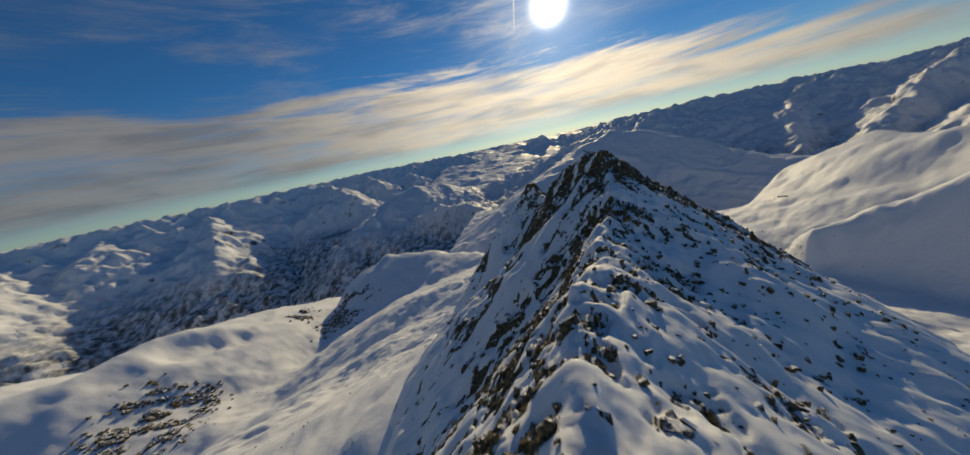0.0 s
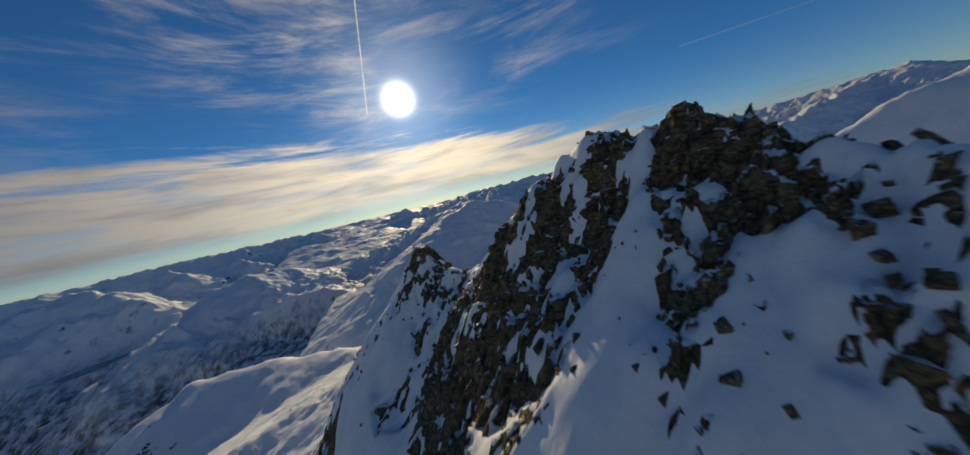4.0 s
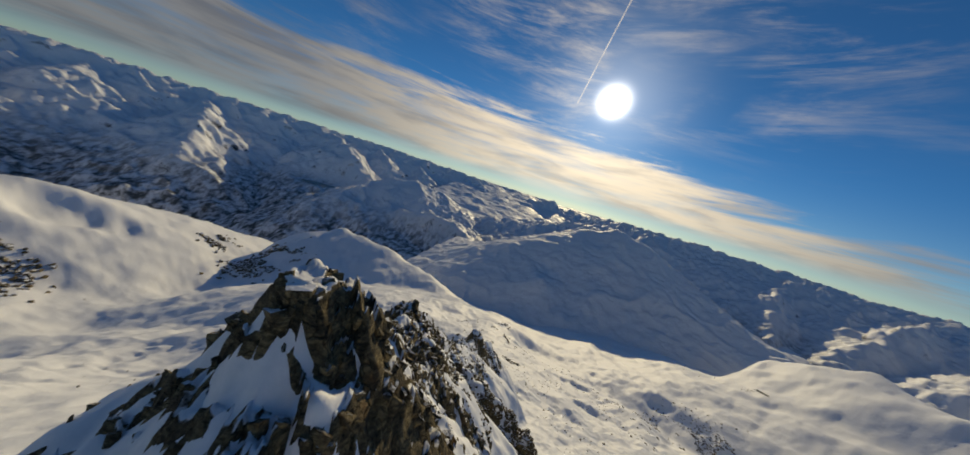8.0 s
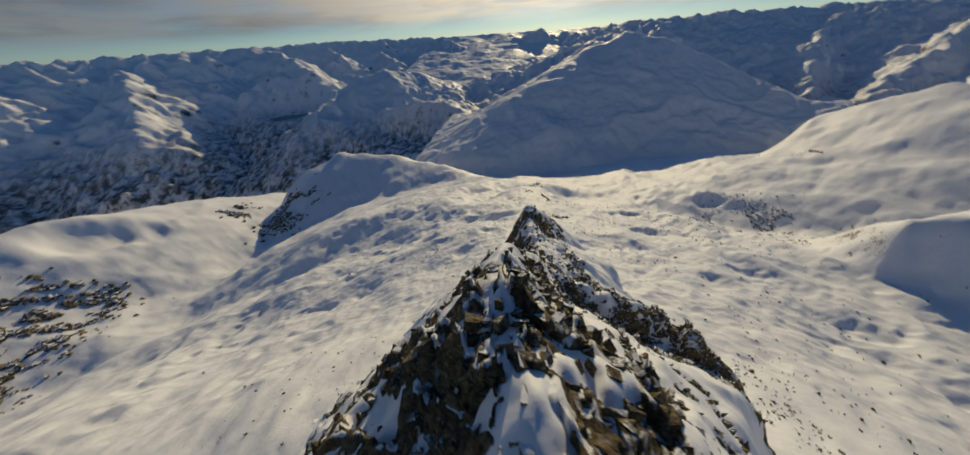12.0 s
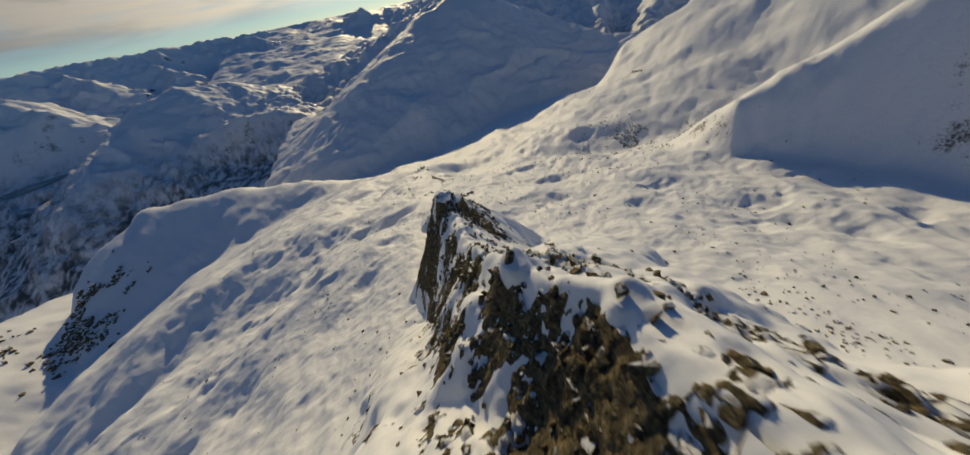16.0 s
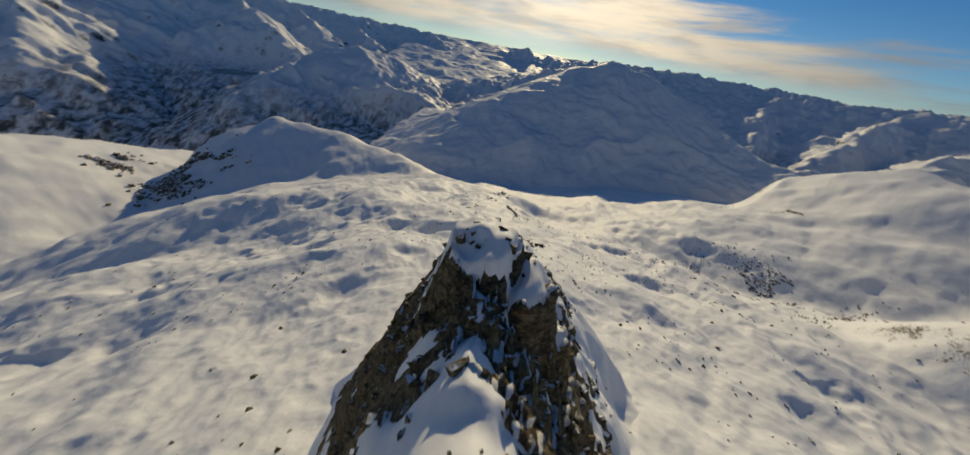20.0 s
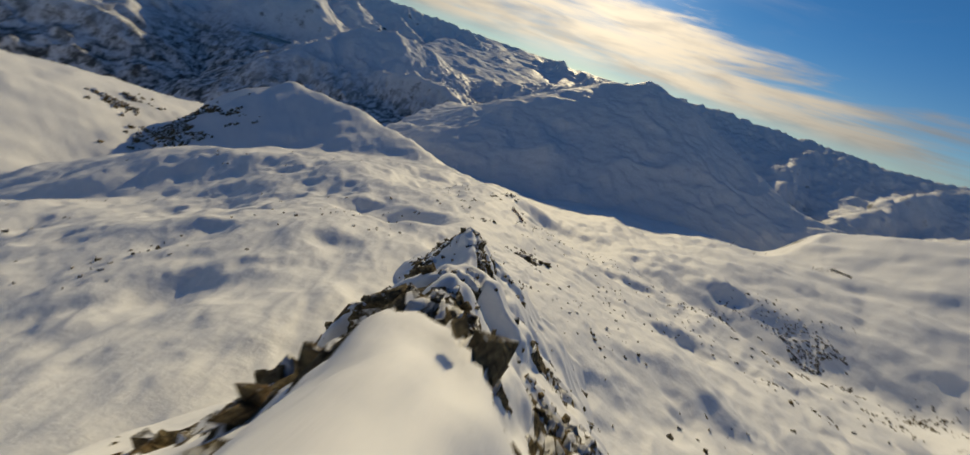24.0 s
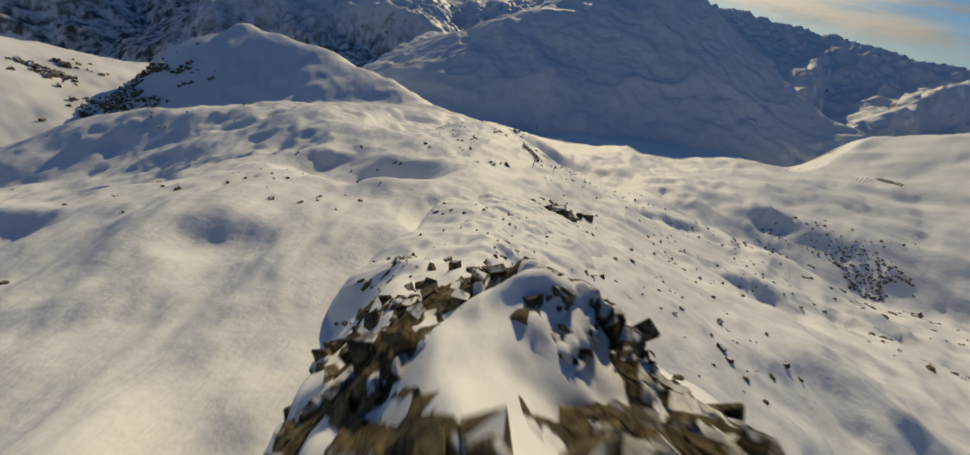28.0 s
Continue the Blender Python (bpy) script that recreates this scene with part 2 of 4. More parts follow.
# ---- land forms ----


def hash2(ix, iy, seed):
    h = (ix.astype(np.int64) * 374761393 + iy.astype(np.int64) * 668265263 + seed * 974634599) & 0xFFFFFFFF
    h = ((h ^ (h >> 13)) * 1274126177) & 0xFFFFFFFF
    h = ((h ^ (h >> 16)) * 2246822519) & 0xFFFFFFFF
    return ((h ^ (h >> 15)) & 0xFFFFFF) / float(0xFFFFFF)


def vnoise(x, y, seed=0):
    ix, iy = np.floor(x), np.floor(y)
    fx, fy = x - ix, y - iy
    fx, fy = fx * fx * fx * (fx * (fx * 6 - 15) + 10), fy * fy * fy * (fy * (fy * 6 - 15) + 10)
    a, b = hash2(ix, iy, seed), hash2(ix + 1, iy, seed)
    c, d = hash2(ix, iy + 1, seed), hash2(ix + 1, iy + 1, seed)
    return (a + (b - a) * fx) * (1 - fy) + (c + (d - c) * fx) * fy - 0.5


def fbm(x, y, octaves=5, seed=0, gain=0.5, ridged=False):
    out, amp = 0.0, 1.0
    for o in range(octaves):
        v = vnoise(x * 2.03 ** o + 17.3 * o, y * 2.03 ** o - 9.1 * o, seed + o)
        out = out + amp * ((0.5 - 2 * np.abs(v)) if ridged else 2 * v)
        amp *= gain
    return out


def smax(a, b, k):
    h = np.clip(0.5 + 0.5 * (a - b) / k, 0, 1)
    return b + (a - b) * h + k * h * (1 - h)


def form(x, y, line, round_r=12.0, blend=8.0, ends=1.0):
    """A land form round a crest line. Rows: x, y, z, left slope, right slope, left drop, right drop."""
    out = None
    for a, b in zip(line[:-1], line[1:]):
        a, b = np.array(a, float), np.array(b, float)
        d = b[:2] - a[:2]
        length = math.hypot(*d)
        k = np.clip(((x - a[0]) * d[0] + (y - a[1]) * d[1]) / length ** 2, 0, 1)
        px, py = x - a[0] - k * d[0], y - a[1] - k * d[1]
        lat, axial = (px * d[1] - py * d[0]) / length, (px * d[0] + py * d[1]) / length
        dist = np.hypot(lat, ends * axial)
        w = 0.5 + 0.5 * lat / (np.hypot(px, py) + 2.0)
        v = [a[i] + (b[i] - a[i]) * k for i in range(2, 7)]
        far = np.sqrt(dist ** 2 + round_r ** 2) - round_r
        fall = far * (v[1] * (1 - w) + v[2] * w) + (v[3] * (1 - w) + v[4] * w) * (1 - np.exp(-far / 45.0))
        h = v[0] - fall
        out = h if out is None else smax(out, h, blend)
    return out


# crest rows: x, y, z, left slope, right slope, left drop, right drop
SPUR = [(10, -400, 10, .5, .4, 10, 10), (4, -60, -44, .44, .40, 8, 10), (6, 60, -42, .42, .40, 8, 10), (0, 100, -56, .42, .34, 5, 8), (-3, 130, -70, .42, .30, 2, 6),
        (-2, 174, -91, .42, .24, 0, 4), (0, 225, -110, .42, .18, -3, 4), (2, 264, -119, .42, .13, -8, 8), (4, 350, -150, .42, .12, -6, 10), (12, 478, -196, .40, .32, 0, 12),
        (0, 560, -300, .36, .3, 0, 12), (0, 900, -480, .36, .3, 0, 12)]
DOME = [(12, 478, -197, .6, .6, 0, 6), (-127, 685, -269, .46, .5, 0, 30), (-332, 826, -278, .42, .5, 0, 30), (-520, 860, -280, .46, .6, 0, 40), (-640, 830, -326, .8, .6, 0, 40)]
SHOULDER = [(-15, 290, -137, .5, .34, 0, 0), (-90, 368, -168, .5, .36, 0, 0), (-138, 402, -187, .5, .4, 0, 0), (-225, 395, -208, .5, .5, 0, 0), (-300, 380, -252, .5, .5, 0, 0)]
SIDE_SPUR = [(900, -200, 150, .7, .5, 0, 0), (620, 20, 62, .8, .6, 0, 0), (450, 140, 0, 1.0, .7, 0, 0), (337, 222, -46, 1.25, .8, 0, 0), (306, 240, -84, 1.25, .8, 0, 0),
             (268, 257, -112, 1.2, .9, 0, 0), (230, 267, -128, 1.2, 1.0, 0, 0), (214, 282, -160, 1.2, 1.0, 0, 0)]
RIGHT_HILL = [(900, -250, 140, .5, .4, 0, 0), (640, 250, -50, .46, .40, 0, 0), (545, 470, -104, .48, .5, 0, 0), (575, 600, -118, .52, 1.1, 0, 0),
              (490, 672, -170, .5, 1.3, 0, 0), (375, 590, -216, .3, 1.2, 0, 0), (225, 484, -212, .22, 1.0, 0, 0), (150, 468, -226, .2, .8, 0, 0)]
BENCH = [(170, 430, -194, .35, .24, 0, 0), (300, 428, -178, .35, .24, 0, 0), (430, 412, -150, .35, .26, 0, 0), (620, 330, -66, .4, .3, 0, 0)]
LEFT_HILL = [(-1500, 0, -120, .5, .42, 0, 0), (-968, 341, -272, .5, .38, 0, 0), (-932, 457, -268, .5, .36, 0, 0), (-922, 597, -316, .5, .36, 0, 0),
             (-853, 869, -440, .6, .40, 0, 0), (-820, 1000, -560, .6, .5, 0, 0)]

# hollows in the snow: x, y, radius, depth
HOLLOWS = [(-850, 470, 60, 26), (-800, 520, 45, 16), (206, 424, 14, 6), (-24, 297, 14, 7.5), (-44, 306, 13, 5), (-78, 280, 12, 4), (-105, 300, 10, 3), (-60, 255, 9, 2.5), (60, 250, 10, 2), (90, 300, 14, 3), (-40, 235, 7, 1.6), (170, 340, 16, 4)]


def ground_height(x, y):
    r = np.hypot(x, y - 150)
    bend = 9 * fbm(x / 130, y / 130, 2, 77)
    rows = np.array(SPUR, float)
    cut = [np.interp(y, rows[:, 1], rows[:, i]) for i in (0, 2, 3, 4, 5, 6)]
    off = x + bend - cut[0]
    far = np.sqrt(off ** 2 + 100) - 10
    w = 0.5 + 0.5 * off / (np.abs(off) + 2.0)
    h = cut[1] - far * (cut[2] * (1 - w) + cut[3] * w) - (cut[4] * (1 - w) + cut[5] * w) * (1 - np.exp(-far / 45.0))
    h = smax(h, form(x + bend, y, DOME, 40, 14, 1.6), 10)
    h = smax(h, form(x + bend, y, SHOULDER, 20), 10)
    h = smax(h, form(x + bend, y - bend, SIDE_SPUR, 8, 8, 2.2), 10)
    hill = form(x + bend, y - bend, RIGHT_HILL, 14, 8, 1.5)
    brink = np.interp(x + 0.5 * bend, [100, 150, 225, 375, 490, 560], [470, 466, 482, 588, 668, 740])
    hill = hill - 0.8 * np.clip(y - brink - 8, 0, 300) * np.clip((525 - x) / 35, 0, 1)
    h = smax(h, hill, 12)
    h = smax(h, form(x + bend, y + bend, BENCH, 30), 14)
    h = smax(h, form(x, y, LEFT_HILL, 40), 14)
    east = np.clip((x + 60) / 160, 0, 1)
    floor = -332 - (0.40 - 0.33 * east) * np.clip(y - 290, 0, 1500) - 0.25 * np.clip(-x - 750, 0, 1600) + 10 * fbm(x / 180, y / 180, 3, 5)
    h = smax(h, floor, 24)
    h = np.maximum(h, -950 + 40 * fbm(x / 500, y / 500, 3, 8))
    calm = np.clip((r - 30) / 150, 0.15, 1.5)
    h = h + 3.6 * fbm(x / 75, y / 75, 4, 11) * calm + 1.5 * fbm(x / 21, y / 25, 5, 21) * np.clip(1.5 - r / 500, 0.5, 1) + 0.35 * fbm(x / 5, y / 6, 3, 33)
    ribs = fbm((x * .8 - y * .6) / 16 + .6 * fbm(x / 40, y / 40, 2, 411), (x * .6 + y * .8) / 46, 4, 412, .55, True)
    h = h + 1.3 * (ribs - 0.3) * np.clip((x - 40) / 90, 0, 1) * np.clip(1.6 - r / 600, 0.3, 1)
    dents = fbm(x / 24 + 3, y / 17, 3, 301)
    h = h - 4.5 * np.clip(dents - 0.30, 0, 1) * np.clip(calm, 0, 1) * np.clip(1.4 - r / 330, 0.12, 1)
    for px, py, r0, deep_by in HOLLOWS:
        h = h - deep_by * np.exp(-(((x - px) / r0) ** 2 + ((y - py) / (r0 * 0.8)) ** 2) ** 2)
    return h


def grid_mesh(name, X, Y, Z, mat, flip=False, smooth=True):
    ny, nx = X.shape
    v = np.stack([X, Y, Z], -1).reshape(-1, 3)
    i = np.arange(ny * nx).reshape(ny, nx)
    q = np.stack([i[:-1, :-1], i[:-1, 1:], i[1:, 1:], i[1:, :-1]], -1).reshape(-1, 4)
    if flip:
        q = q[:, ::-1]
    me = bpy.data.meshes.new(name)
    me.vertices.add(len(v))
    me.vertices.foreach_set("co", v.ravel().astype(np.float32))
    me.loops.add(q.size)
    me.loops.foreach_set("vertex_index", q.ravel().astype(np.int32))
    me.polygons.add(len(q))
    me.polygons.foreach_set("loop_start", np.arange(0, q.size, 4, dtype=np.int32))
    me.polygons.foreach_set("use_smooth", np.full(len(q), smooth))
    me.update(calc_edges=True)
    me.materials.append(mat)
    return me


# one sheet of snow-covered ground that reaches the horizon
rad = np.concatenate([[0.5], 3 * (4900 / 3) ** (np.linspace(0, 1, 560))])
ang = np.concatenate([np.linspace(-115, 115, 880), np.linspace(117, 243, 70)])
A, Rr = np.meshgrid(np.radians(np.append(ang, ang[0] + 360)), rad)
GX, GY = Rr * np.sin(A), 190 + Rr * np.cos(A)
ground = tagged(new("ground", grid_mesh("ground", GX, GY, ground_height(GX, GY), ground_mat, flip=True)),
                "wind-packed snow over alpine slopes and valley floor", "ground", kind="structure")


LAKE = (-1770.0, 2222.0, -452.0)


def at(bearing, rise_deg, dist):
    """A place by its bearing and rise in degrees and its distance from the middle of the ridge."""
    b = radians(bearing)
    return -2 + dist * math.sin(b), 136 + dist * math.cos(b), -36 + dist * math.tan(radians(rise_deg))


def ribbed(x, y, size, stretch, angle, seed, octaves=4):
    """Sharp ribs and gullies, long in one direction (degrees from y to x)."""
    g = radians(angle)
    a, d = (x * math.cos(g) - y * math.sin(g)) / size, (x * math.sin(g) + y * math.cos(g)) / (size * stretch)
    a = a + 0.5 * fbm(a * 0.5, d * 1.6, 3, seed + 31)
    return fbm(a, d, octaves, seed, 0.52, True) - 0.3


def mountain(name, label, lines, mat, box, step, ribs, seed, soft=10.0, jag=0.0, fine=2.0, warp=20.0, foot=-1000, tilt=(0, 0), keep=180.0):
    """A mountain: slopes that fall from its crest lines (x, y, z, left slope, right slope), cut by ribs (size, stretch, way, depth)."""
    x0, y0, x1, y1 = box
    X, Y = np.meshgrid(np.arange(x0, x1, step), np.arange(y0, y1, step))
    wx, wy = X + warp * fbm(X / (9 * warp), Y / (9 * warp), 3, seed + 50), Y + warp * fbm(X / (9 * warp), Y / (9 * warp), 3, seed + 60)
    base = None
    for line in lines:
        one = form(wx, wy, [(*p, 0, 0) for p in line], soft, soft)
        base = one if base is None else smax(base, one, 1.5 * soft)
    z = base
    crest = max(p[2] for line in lines for p in line)
    depth = np.clip((crest - base) / keep, 0.08, 1.0)
    for i, (size, stretch, way, deep_by) in enumerate(ribs):
        z = z + deep_by * depth * ribbed(X, Y, size, stretch, way, seed + 7 * i)
    if jag:
        z = z + jag * (fbm(X / (3.6 * jag), Y / (3.6 * jag), 4, seed + 80, 0.55, True) - 0.2)
    z = z + fine * fbm(X / 22, Y / 22, 4, seed + 9, 0.6)
    floor_z = foot + tilt[0] * (X - x0) + tilt[1] * (Y - y0) + 14 * fbm(X / 160, Y / 160, 4, seed + 70)
    z = smax(z, floor_z, 25)
    far = np.hypot((X - LAKE[0]) * .82 + (Y - LAKE[1]) * .57, ((Y - LAKE[1]) * .82 - (X - LAKE[0]) * .57) * 1.6)
    z = z + (np.minimum(z, LAKE[2] - 8 + 0.12 * np.clip(far - 100, 0, 400)) - z) * np.exp(-(far / 330) ** 4)
    edge = np.minimum(np.minimum(X - x0, x1 - X), np.minimum(Y - y0, y1 - Y)) / 160.0
    z = z - 750 * np.clip(1 - edge, 0, 1) ** 1.6
    return tagged(new(name, grid_mesh(name, X, Y, z, mat)), label, "mountain", kind="structure")


CENTRE = [(-190, 860, -330, .5, .6), (-132, 938, -256, .5, .55), (-26, 1048, -180, .5, .5), (120, 1150, -118, .5, .53), (215, 1195, -70, .5, .53), (311, 1206, -42, .5, .53), (400, 1180, -62, .5, .53),
          (490, 1125, -112, .5, .53), (600, 1012, -170, .5, .42), (690, 880, -205, .5, .4), (780, 800, -290, .5, .4)]
CENTRE_SPUR = [(400, 1180, -72, .46, .5), (470, 960, -184, .46, .5), (520, 800, -275, .46, .4)]
KNOLL = [(30, 872, -248, .1, .7), (88, 882, -225, .12, .9), (140, 870, -242, .1, .7)]
LEDGES = [[(140, 790, -270, .2, 1.5), (165, 782, -272, .2, 1.5)], [(195, 764, -281, .2, 1.5), (232, 750, -286, .2, 1.5)], [(270, 750, -286, .2, 1.6), (318, 744, -286, .2, 1.6)], [(-128, 898, -262, .4, 1.4), (-108, 930, -246, .4, 1.4)]]
mountain("centre_mountain", "broad snow-covered mountain lying in blue shade", [CENTRE, CENTRE_SPUR, KNOLL, *LEDGES], hill_mat, (-500, 440, 1100, 1700), 4.6,
         [(150, 1.5, 20, 13), (46, 2.5, -68, 5)], 3, soft=16, fine=1.6, warp=9, foot=-760)
MID = [(*at(-45, -15, 1850), .5, .5), (*at(-41, -12.3, 1950), .5, .5), (*at(-33, -6.9, 2250), .55, .5), (*at(-28, -4.4, 2420), .6, .5), (*at(-24, -3.6, 2500), .6, .5), (*at(-19, -4.4, 2550), .5, .42), (*at(-15, -7.2, 2400), .4, .36)]
MID_FRONT = [(*at(-30, -9.5, 2150), .4, .9), (*at(-20, -9.2, 1950), .3, 1.0), (*at(-15, -9.4, 1900), .25, 1.0), (*at(-12, -11, 1800), .3, .8)]
mountain("valley_mountain", "smooth snowy mountain with dark rock bands above the valley", [MID, MID_FRONT], far_mat, (-2400, 850, 100, 3200), 9.5,
         [(170, 2.2, 160, 40), (50, 2.5, 165, 12)], 31, soft=22, jag=4, fine=3, warp=20, foot=-940)
LEFT_RANGE = [(-4400, 200, 60, .5, .64), (-3800, 1300, 20, .5, .64), (-3000, 2300, 0, .5, .64), (-2300, 3200, 0, .5, .64), (-1500, 4000, -10, .5, .64), (-700, 4450, -60, .5, .64)]
left_rng = random.Random(5)
LEFT_SPURS = []
for k, reach in enumerate((1500, 1250, 1550, 900, 1450, 800, 1700, 900, 1200, 800, 1000)):
    s = 0.04 + k * 0.088
    rows_x, rows_y = [p[0] for p in LEFT_RANGE], [p[1] for p in LEFT_RANGE]
    sx, sy = np.interp(s * 5, range(6), rows_x), np.interp(s * 5, range(6), rows_y)
    way = radians(left_rng.uniform(120, 138))
    ux, uy = math.sin(way), math.cos(way)
    LEFT_SPURS.append([(sx, sy, -25, .62, .55), (sx + .35 * reach * ux, sy + .35 * reach * uy, -140 + left_rng.uniform(-30, 50), .62, .55),
                       (sx + .7 * reach * ux, sy + .7 * reach * uy, -330 + left_rng.uniform(-40, 60), .7, .6), (sx + reach * ux, sy + reach * uy, -640, .8, .7)])
mountain("left_range", "long snowy mountain range with sunlit spurs and wooded foot", [LEFT_RANGE, *LEFT_SPURS], far_mat, (-4700, -200, -300, 4700), 13,
         [(250, 3.5, 40, 38), (80, 4.0, 44, 26)], 147, soft=14, jag=30, fine=4, warp=30, foot=-800, keep=260)
PEAKS = [(*at(-16, -2.6, 3900), .45, .4), (*at(-9, -1.9, 4000), .45, .4), (*at(-4, -1.5, 4000), .45, .45), (*at(0, -.6, 4000), .5, .5), (*at(2.3, .35, 4000), .7, .7), (*at(4, -.7, 4000), .5, .5), (*at(8, -.4, 3900), .45, .42), (*at(13, .2, 3800), .45, .42)]
SNOW_RIDGE = [(*at(-11, -8.3, 2500), .4, .4), (*at(-7, -6.2, 2500), .4, .4), (*at(-1, -4.6, 2500), .4, .42), (*at(6, -2.4, 2400), .4, .42), (*at(13, -.8, 2300), .4, .42)]
BACK_RANGE = [(*at(13, .2, 3800), .45, .42), (*at(20, .6, 3600), .45, .42), (*at(28, .5, 3700), .45, .42), (*at(37, .6, 3900), .45, .42), (*at(45, .3, 4000), .45, .42), (*at(52, 1.0, 4100), .45, .42), (*at(62, 2.0, 4200), .45, .42), (*at(74, 2.8, 4200), .45, .42)]
BACK_SPURS = []
for b0, e0, d0, b1, e1, d1 in ((20, .3, 3600, 25, -9, 2500), (37, .2, 3900, 39, -8, 2500), (50, .5, 4000, 45, -7, 2500), (62, 1.5, 4200, 52, -5.5, 2400), (72, 2.3, 4200, 61, -3, 2200)):
    BACK_SPURS.append([(*at(b0 + (b1 - b0) * k, e0 + (e1 - e0) * k ** 1.5, d0 + (d1 - d0) * k), .8, .75) for k in (0, .35, .7, 1)])
mountain("back_range", "distant jagged snowy mountain range in blue shade", [PEAKS, BACK_RANGE, SNOW_RIDGE, *BACK_SPURS], deep_mat, (-1300, 700, 4700, 4750), 13,
         [(230, 2.6, 25, 40), (80, 3.0, -20, 20)], 164, soft=18, jag=20, fine=4, warp=40, foot=-700, tilt=(0, .17), keep=240)

# ---- the rock ridge ----
# crest rows: x, y, z, left slope, right slope
CREST_UPPER = [
    (4, -40, -14, 1.2, .8), (0, 5, -9.5, 1.2, .8), (1, 12, -10.8, 1.2, .8), (3, 20, -11.8, 1.2, .8), (5, 29, -12.5, 1.2, .8), (7, 36, -12.8, 1.3, .7),
    (9.8, 41, -12.7, 1.2, .7), (10.6, 44.5, -10.9, 1.2, .7), (12, 50, -9, 1.3, .8), (12.7, 57, -5, 1.9, .9), (9.5, 65, -6.5, 1.9, 1.0), (6.5, 68, -10.4, 1.3, 1.1), (4, 73, -13.6, 1.2, 1.1),
    (3.2, 78, -16.6, 1.1, 1.1), (0.4, 83, -16.6, 1.1, 1.1), (-1.9, 87.6, -13.8, 1.2, 1.3), (-2.8, 90, -14.8, 1.15, 1.2), (-1.5, 94, -18.5, 1.2, 1.2), (-4, 102, -22.7, 1.2, 1.1),
    (-5.5, 108, -24.2, 1.2, 1.0), (-6, 113, -28, 1.3, 1.25)]
CREST_LOWER = [
    (-6, 113, -28, 1.3, 1.25), (-6, 119, -30.8, 1.3, 1.7), (-4, 126, -37, 1.3, 1.4), (-2, 134, -42, 1.4, .9), (-2, 142, -46.5, 1.5, .75), (-3.5, 149, -49.2, 1.6, .7),
    (-4, 158, -56, 1.9, .8), (-3.5, 166, -61, 2.2, .9), (-3, 172, -63.9, 2.4, 1.0), (-2.8, 178, -66.6, 2.3, 1.1), (-2.5, 181.5, -67.4, 2.3, 1.1), (-2.5, 184.5, -66.9, 3.0, 1.25), (-2.7, 188.5, -66.0, 3.2, 1.3),
    (-2.4, 191.5, -67.2, 2.3, 1.3), (-1.3, 195, -73.4, 1.8, 1.1), (-1, 200, -76.2, 1.5, 1.1),
    (2, 207, -79.8, 1.5, 1.0), (3.6, 212.5, -82.2, 1.9, 1.0), (3.5, 216, -85, 2.1, 1.0), (3.3, 219.5, -87.6, 2.2, 1.0), (3.4, 221.6, -91.8, 1.8, 1.0), (3.7, 224.2, -90.2, 1.9, 1.0), (3.3, 226.5, -92.8, 1.6, 1.0), (3.5, 228.5, -95.0, 1.6, 1.0),
    (3, 231.5, -94.6, 1.55, 1.0), (2.1, 234.5, -94.4, 1.5, 1.0), (2, 237, -95.9, 1.7, .9), (0, 242, -100.9, 2.9, .8),
    (.5, 244.5, -103.6, 2.2, .7), (0, 249, -108.8, 1.1, .6), (1, 256, -113.8, .7, .5), (3, 266, -119.5, .5, .4), (4, 280, -126, .5, .4)]
CREST = [(*p, 0, 0) for p in CREST_UPPER + CREST_LOWER[1:]]
RIB_SUMMIT = [(12.5, 57, -6, 1.0, 1.0, 0, 0), (16, 54, -10, .8, .9, 0, 0), (36, 58, -28.5, .7, .9, 0, 0), (50, 58, -39.5, .7, .9, 0, 0), (80, 62, -60, .6, .8, 0, 0)]
RIB_FRONT = [(9.6, 65, -7.9, 1.4, 1.2, 0, 0), (7, 66.4, -7.9, 1.6, 1.2, 0, 0), (5, 68, -10.2, 1.7, 1.4, 0, 0), (3, 69.2, -14, 1.7, 1.4, 0, 0), (-2, 72, -26, 1.6, 1.4, 0, 0), (-10, 78, -40, 1.4, 1, 0, 0)]
RIB_MIDDLE = [(-4, 126, -37.5, 1.0, 1.2, 0, 0), (9, 128, -45.5, 1.0, 1.3, 0, 0), (15, 126.5, -48.8, 1.1, 1.3, 0, 0), (18, 126, -51.6, 1.2, 1.3, 0, 0), (20.5, 125, -57, 1.2, 1.3, 0, 0), (22, 124, -64, 1, 1, 0, 0)]


CHUTE = [(10.8, 58.8, -7.2, 1.3, .8, 0, 0), (3, 55.2, -15, 1.3, .8, 0, 0), (-1.5, 52.9, -20, 1.3, .8, 0, 0), (-12, 48, -34, 1.3, .8, 0, 0)]
RIB_LOWER = [(6.4, 223.2, -91.6, 1.0, 1.8, 0, 0), (3.7, 224.3, -89.9, 1.8, 1.1, 0, 0), (-2.4, 222.6, -95.0, 1.8, 1.1, 0, 0), (-4, 221.2, -97.8, 1.8, 1.1, 0, 0), (-8, 217, -105, 1.6, 1.2, 0, 0)]
RIB_SHELF = [(3.4, 231.5, -94.5, 1.5, .9, 0, 0), (-.4, 230.2, -97.0, 1.6, 1.0, 0, 0), (-2.6, 229.4, -100, 1.6, 1.2, 0, 0), (-5, 228, -106, 1.6, 1.2, 0, 0)]

